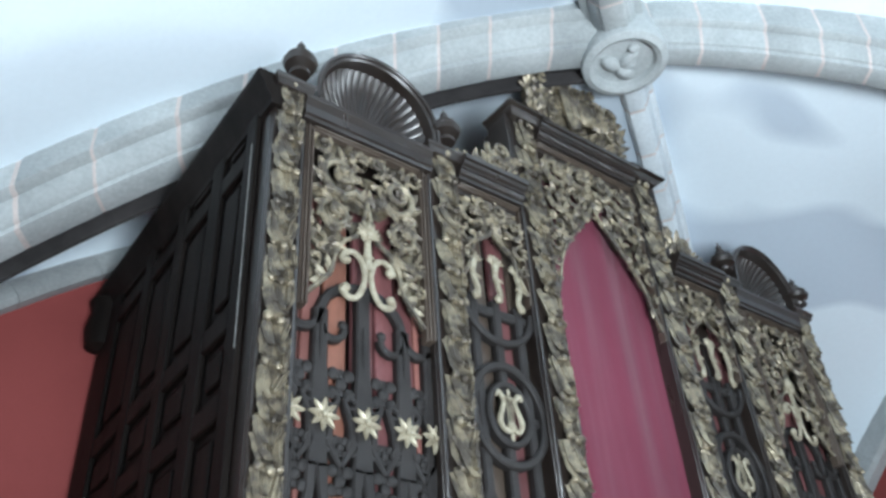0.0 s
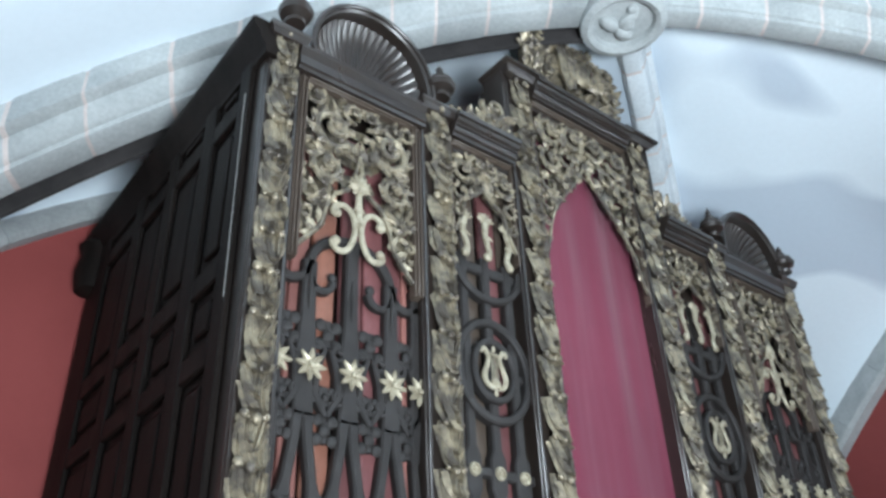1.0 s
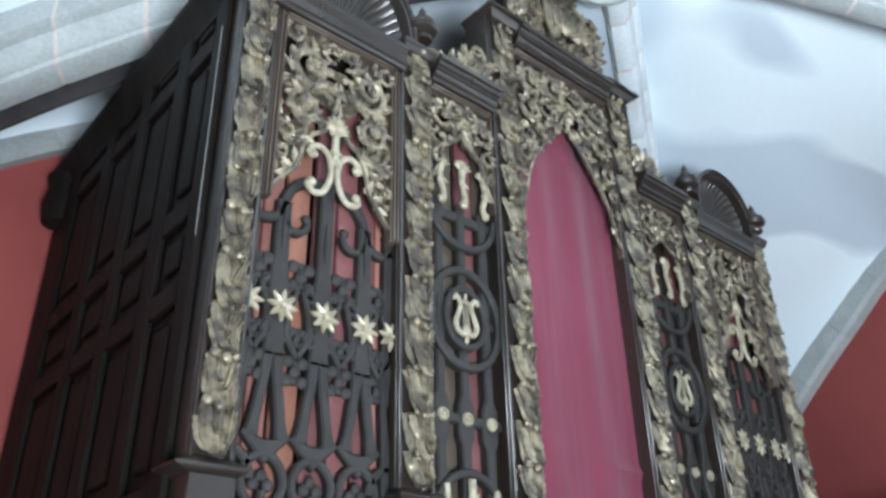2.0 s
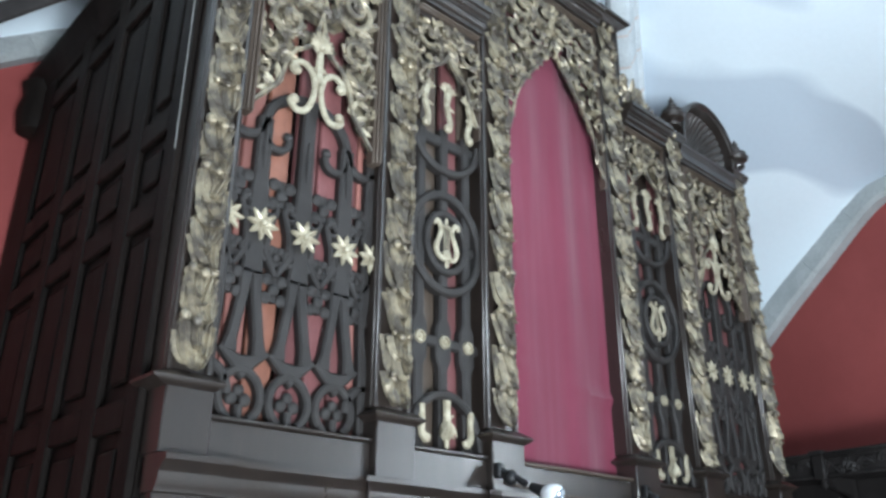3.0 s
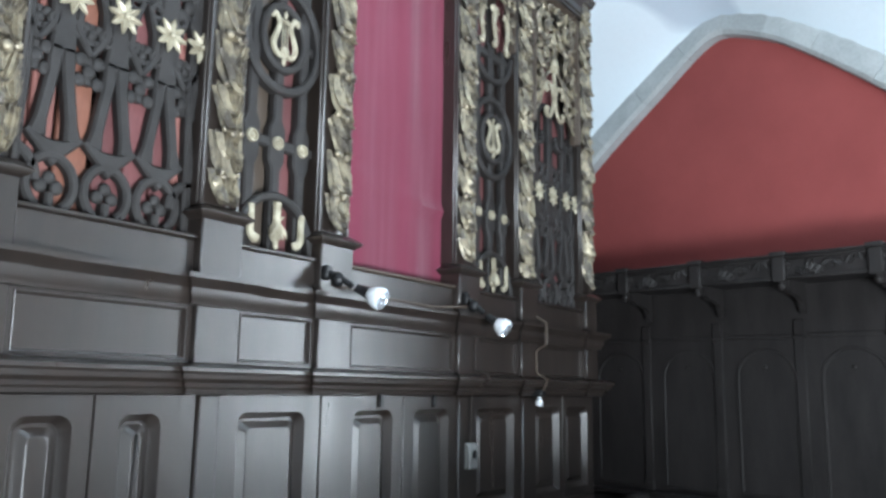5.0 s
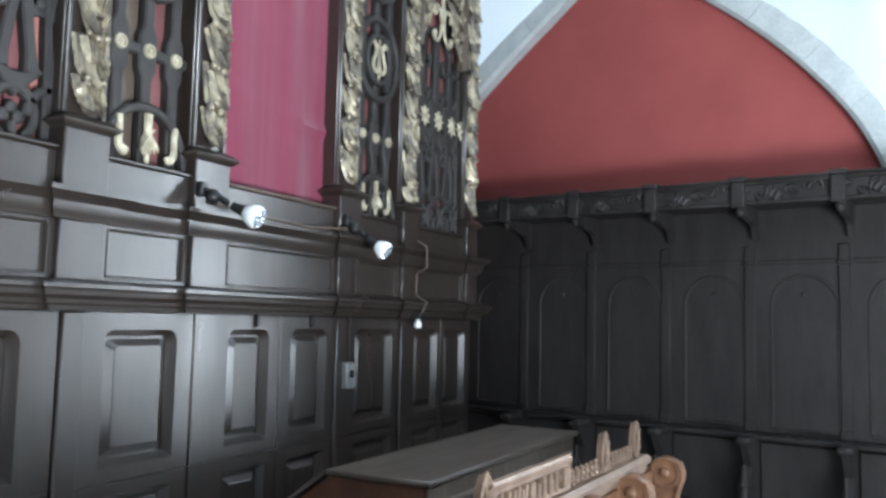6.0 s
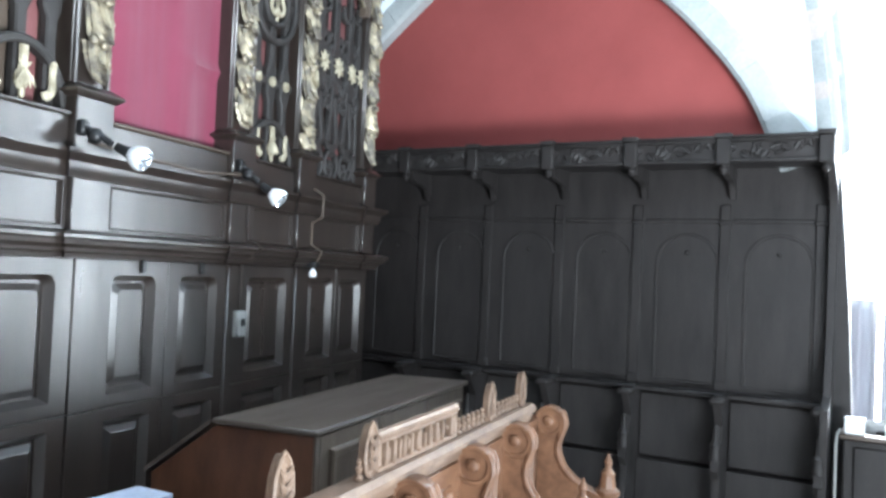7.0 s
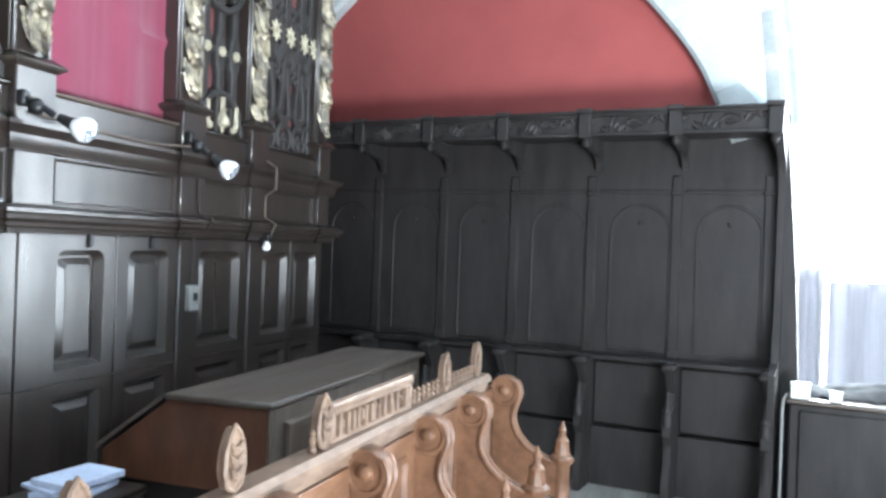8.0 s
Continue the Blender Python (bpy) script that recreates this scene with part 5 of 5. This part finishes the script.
# ---- slope-lidded chest before the organ ----
desk = thing("console_chest", "dark wooden console chest with a flat top and sloping lid", "chest", pose(2.5, -0.55, FLOOR))
inv = pose(-2.5, 0.55, -FLOOR)
DX0, DX1 = 1.70, 3.36
ENDP = [(-0.92, 0.88), (-0.92, 1.185), (-0.50, 1.185), (-0.20, 0.965), (-0.20, 0.885), (-0.24, 0.865), (-0.75, 0.86)]
for x0, x1 in ((DX0, DX0 + 0.03), (DX1 - 0.03, DX1)):
    bm = bmesh.new()
    loops(bm, [[(x, y, z) for y, z in ENDP] for x in (x0, x1)])
    part("end_panel", bm, OAKEND, desk, "red-brown veneered end with a sloping edge", inv)
    bm = bmesh.new()
    xm = x0 + (0.05 if x0 < 2 else -0.02)
    box(bm, xm, -0.90, FLOOR, xm + 0.03, -0.27, 0.862, 0.004)
    part("side_board", bm, STALL, desk, "", inv)
bm = bmesh.new()
loops(bm, [[(x, y, z) for y, z in [(-0.905, FLOOR + 0.05), (-0.905, 1.18), (-0.50, 1.18), (-0.21, 0.96), (-0.27, 0.87), (-0.27, FLOOR + 0.05)]] for x in (DX0 + 0.085, DX1 - 0.055)])
part("body", bm, WOOD, desk, "", inv)
bm = bmesh.new()
box(bm, DX0, -0.932, 0.5, DX0 + 0.03, -0.921, 1.184, 0.003)
part("corner_post", bm, FRAMEWOOD, desk, "", inv)
bm = bmesh.new()
box(bm, DX0 - 0.02, -0.945, 1.185, DX1 + 0.02, -0.485, 1.208, 0.006)
part("top", bm, LID, desk, "dusty dark flat top", inv)
bm = bmesh.new()
loops(bm, [[(x, y, z) for y, z in ((-0.483, 1.188), (-0.483, 1.206), (-0.18, 0.985), (-0.18, 0.965))] for x in (DX0 - 0.02, DX1 + 0.02)])
part("lid", bm, LID, desk, "dusty dark sloping lid", inv)
for k in range(3):
    bm = bmesh.new()
    w = (DX1 - DX0 - 0.06) / 3
    x0 = DX0 + 0.03 + k * w
    box(bm, x0 + 0.002, -0.932, 0.5, x0 + w - 0.002, -0.908, 1.18, 0.003)
    fp = part("front_panel", bm, FRAMEWOOD, desk, "", inv)
    bm = bmesh.new()
    rings = [[(x, y, z) for x, z in ((x0 + 0.07 + e, 0.66 + e), (x0 + w - 0.07 - e, 0.66 + e), (x0 + w - 0.07 - e, 1.12 - e), (x0 + 0.07 + e, 1.12 - e))] for e, y in ((0, -0.931), (0, -0.946), (0.008, -0.954), (0.03, -0.952), (0.036, -0.944), (0.05, -0.944))]
    loops(bm, rings)
    part("raised_field", bm, FRAMEWOOD, fp)

# papers on a low stool at the chest's end
st = thing("stool", "dark wooden stool beside the chest", "stool", pose(1.38, -0.34, FLOOR))
bm = bmesh.new()
box(bm, -0.2, -0.17, 0.745, 0.2, 0.17, 0.775, 0.008)
part("seat", bm, WOOD, st)
for sx in (-1, 1):
    for sy in (-1, 1):
        bm = bmesh.new()
        box(bm, sx * 0.17 - 0.02, sy * 0.14 - 0.02, 0, sx * 0.17 + 0.02, sy * 0.14 + 0.02, 0.745, 0.005)
        part("leg", bm, WOOD, st)
rng = random.Random(9)
z = FLOOR + 0.776
for k in range(3):
    h = rng.uniform(0.014, 0.03)
    bm = bmesh.new()
    box(bm, -0.125, -0.09, 0, 0.125, 0.09, h, 0.002)
    ob = solid("sheaf", bm, PAPER, "sheaf of bluish-white printed papers", "papers", group="papers on the stool")
    ob.matrix_basis = pose(1.40 + rng.uniform(-0.03, 0.03), -0.33 + rng.uniform(-0.02, 0.02), z, 0, 0, rng.uniform(-18, 10))
    z += h + 0.0005

# ---- oak seat row with its carved back, seen from its seat side ----
ROW = pose(1.9, -1.40, FLOOR, 0, 0, -1.5)
bench = thing("choir_bench", "warm brown oak choir bench with scrolled divisions and carved cresting", "choir bench", ROW)
X0, X1 = -1.9, 1.12
bm = bmesh.new()
box(bm, X0, 0.0, 0.0, X1, 0.035, 1.00, 0.004)
part("back_board", bm, OAK, bench)
bm = bmesh.new()
rings = [[(x, y, z) for y, z in ((-0.004, 1.0), (-0.018, 1.004), (-0.018, 1.018), (-0.028, 1.024), (-0.028, 1.042), (-0.046, 1.05), (-0.046, 1.068), (-0.03, 1.085), (0.04, 1.085), (0.05, 1.07), (0.04, 1.0))] for x in (X0, 0.93)]
loops(bm, rings)
part("top_rail", bm, PALEOAK, bench, "pale worn moulded oak top rail")
SEATS = [-1.59, -1.05, -0.52, 0.03, 0.55, 1.10]
for a, b in zip([X0] + SEATS, SEATS + [X1]):
    bm = bmesh.new()
    panel(bm, a + 0.02, 0.3, b - 0.02, 0.995, a + 0.09, 0.38, b - 0.09, 0.93, -0.02, 0.012, 0.03, 0.018)
    part("back_panel", bm, OAK, bench)


def division(x):
    """Scroll-topped seat division that sweeps down to the front post."""
    top = flow([(-0.03, 0, 1.045), (-0.075, 0, 1.06), (-0.125, 0, 1.035), (-0.148, 0, 0.975), (-0.13, 0, 0.915), (-0.118, 0, 0.85), (-0.145, 0, 0.775), (-0.205, 0, 0.715), (-0.285, 0, 0.675), (-0.36, 0, 0.655)], 4)
    pts = [(p.x, p.z) for p in top]
    turn = Matrix.Rotation(radians(90), 4, "Z")
    bm = bmesh.new()
    b2 = bmesh.new()
    prism(b2, [(0.0, 1.0)] + pts + [(-0.36, 0.50), (0.0, 0.50)], -0.024, 0.024)
    join(bm, b2, turn)
    d = part("division", bm, OAK, bench, "scrolled oak seat division", pose(x, 0, 0))
    bm = bmesh.new()
    for side in (-1, 1):
        b2 = bmesh.new()
        lathe(b2, [(0.07, 0.0), (0.074, 0.002), (0.074, 0.028), (0.07, 0.034), (0.058, 0.034), (0.054, 0.027), (0.026, 0.027), (0.022, 0.04), (0.012, 0.046), (0.002, 0.047)], Matrix.Translation((-0.072, 0, 0.985)) @ Matrix.Rotation(radians(side * 90), 4, "X"), 24)
        join(bm, b2, turn)
    part("volute", bm, OAK, d)
    bm = bmesh.new()
    b2 = bmesh.new()
    tube(b2, [(y, -0.026, z) for y, z in pts[8:]], 0.011, 6)
    tube(b2, [(y, 0.026, z) for y, z in pts[8:]], 0.011, 6)
    join(bm, b2, turn)
    part("edge_bead", bm, OAK, d)
    bm = bmesh.new()
    lathe(bm, [(0.05, 0), (0.05, 0.40), (0.042, 0.42), (0.042, 0.645), (0.058, 0.665), (0.06, 0.685), (0.04, 0.70), (0.032, 0.755), (0.036, 0.765), (0.018, 0.785), (0.014, 0.80), (0.021, 0.815), (0.012, 0.835), (0.004, 0.86)], seg=8)
    p = part("post", bm, OAK, bench, "octagonal oak post with a turned finial", pose(x + 0.01, -0.36, 0))


for x in SEATS:
    division(x)
bm = bmesh.new()
box(bm, X0, -0.33, 0.38, X1, 0.0, 0.41, 0.008)
part("seat", bm, OAK, bench)
bm = bmesh.new()
box(bm, X0, -0.30, 0.0, X1, -0.27, 0.38, 0.006)
part("seat_riser", bm, OAK, bench)


# cresting on the rail: small spindles, pointed leaves, a carved tablet in the middle
def pointed_leaf():
    bm = bmesh.new()
    half = [(0.029, 0.018), (0.040, 0.055), (0.035, 0.10), (0.018, 0.138)]
    out = [(0.0, 0.0)] + half + [(0.0, 0.158)] + [(-x, z) for x, z in half[::-1]]
    b2 = bmesh.new()
    prism(b2, out, -0.014, 0.014)
    bmesh.ops.bevel(b2, geom=b2.edges[:], offset=0.006, segments=1, affect="EDGES")
    join(bm, b2)
    tube(bm, [(x, -0.013, z) for x, z in out] + [(0.0, -0.013, 0.0)], 0.007, 6)
    for s in (-1, 1):
        for k in range(3):
            leaf(bm, pose(0, -0.019, 0.03 + 0.03 * k) @ Matrix.Rotation(s * 0.7, 4, "Y"), 0.045, 0.018, 0.2)
    return finish("pointed_leaf", bm, PALEOAK)


PL = pointed_leaf()
for x in (-1.66, -1.165, -0.71, 0.36, 0.80):
    part("pointed_leaf", PL, None, bench, "carved upright leaf on the cresting", pose(x, 0.0, 1.085))
bm = bmesh.new()
lathe(bm, [(0.012, 0), (0.014, 0.01), (0.007, 0.02), (0.012, 0.035), (0.006, 0.045), (0.010, 0.055), (0.002, 0.065)], seg=8)
SPIN = finish("spindle", bm, PALEOAK)
x = -1.85
while x < 0.9:
    if x > 0.02 or -0.78 < x < -0.66:
        part("spindle", SPIN, None, bench, m=pose(x, 0.0, 1.085))
    x += 0.052
bm = bmesh.new()
box(bm, -0.66, -0.012, 1.085, -0.02, 0.014, 1.103, 0.003)
box(bm, -0.66, -0.012, 1.168, -0.02, 0.014, 1.185, 0.003)
for x in (-0.66, -0.045):
    box(bm, x, -0.012, 1.103, x + 0.025, 0.014, 1.168, 0.003)
tab = part("tablet", bm, PALEOAK, bench, "carved openwork tablet with unreadable raised letters")
bm = bmesh.new()
tube(bm, [(-0.66, 0, 1.197), (-0.02, 0, 1.197)], 0.014, 8)
for k in range(28):
    ball(bm, -0.65 + 0.0231 * k, -0.010, 1.189, 0.011, 0.9, 1, 1, 1)
part("roll", bm, PALEOAK, tab)
rng = random.Random(12)
for k in range(9):
    x = -0.625 + 0.0655 * k
    for x0, x1, z0, z1 in ((x, x + 0.016, 1.100, 1.172), (x + 0.028, x + 0.042, 1.100 + 0.03 * rng.random(), 1.172 - 0.025 * rng.random())):
        bm = bmesh.new()
        box(bm, x0, -0.020, z0, x1, 0.006, z1, 0.004)
        part("bar", bm, PALEOAK, tab, m=pose(0, 0, 0, 0, rng.uniform(-0.6, 0.6), 0))
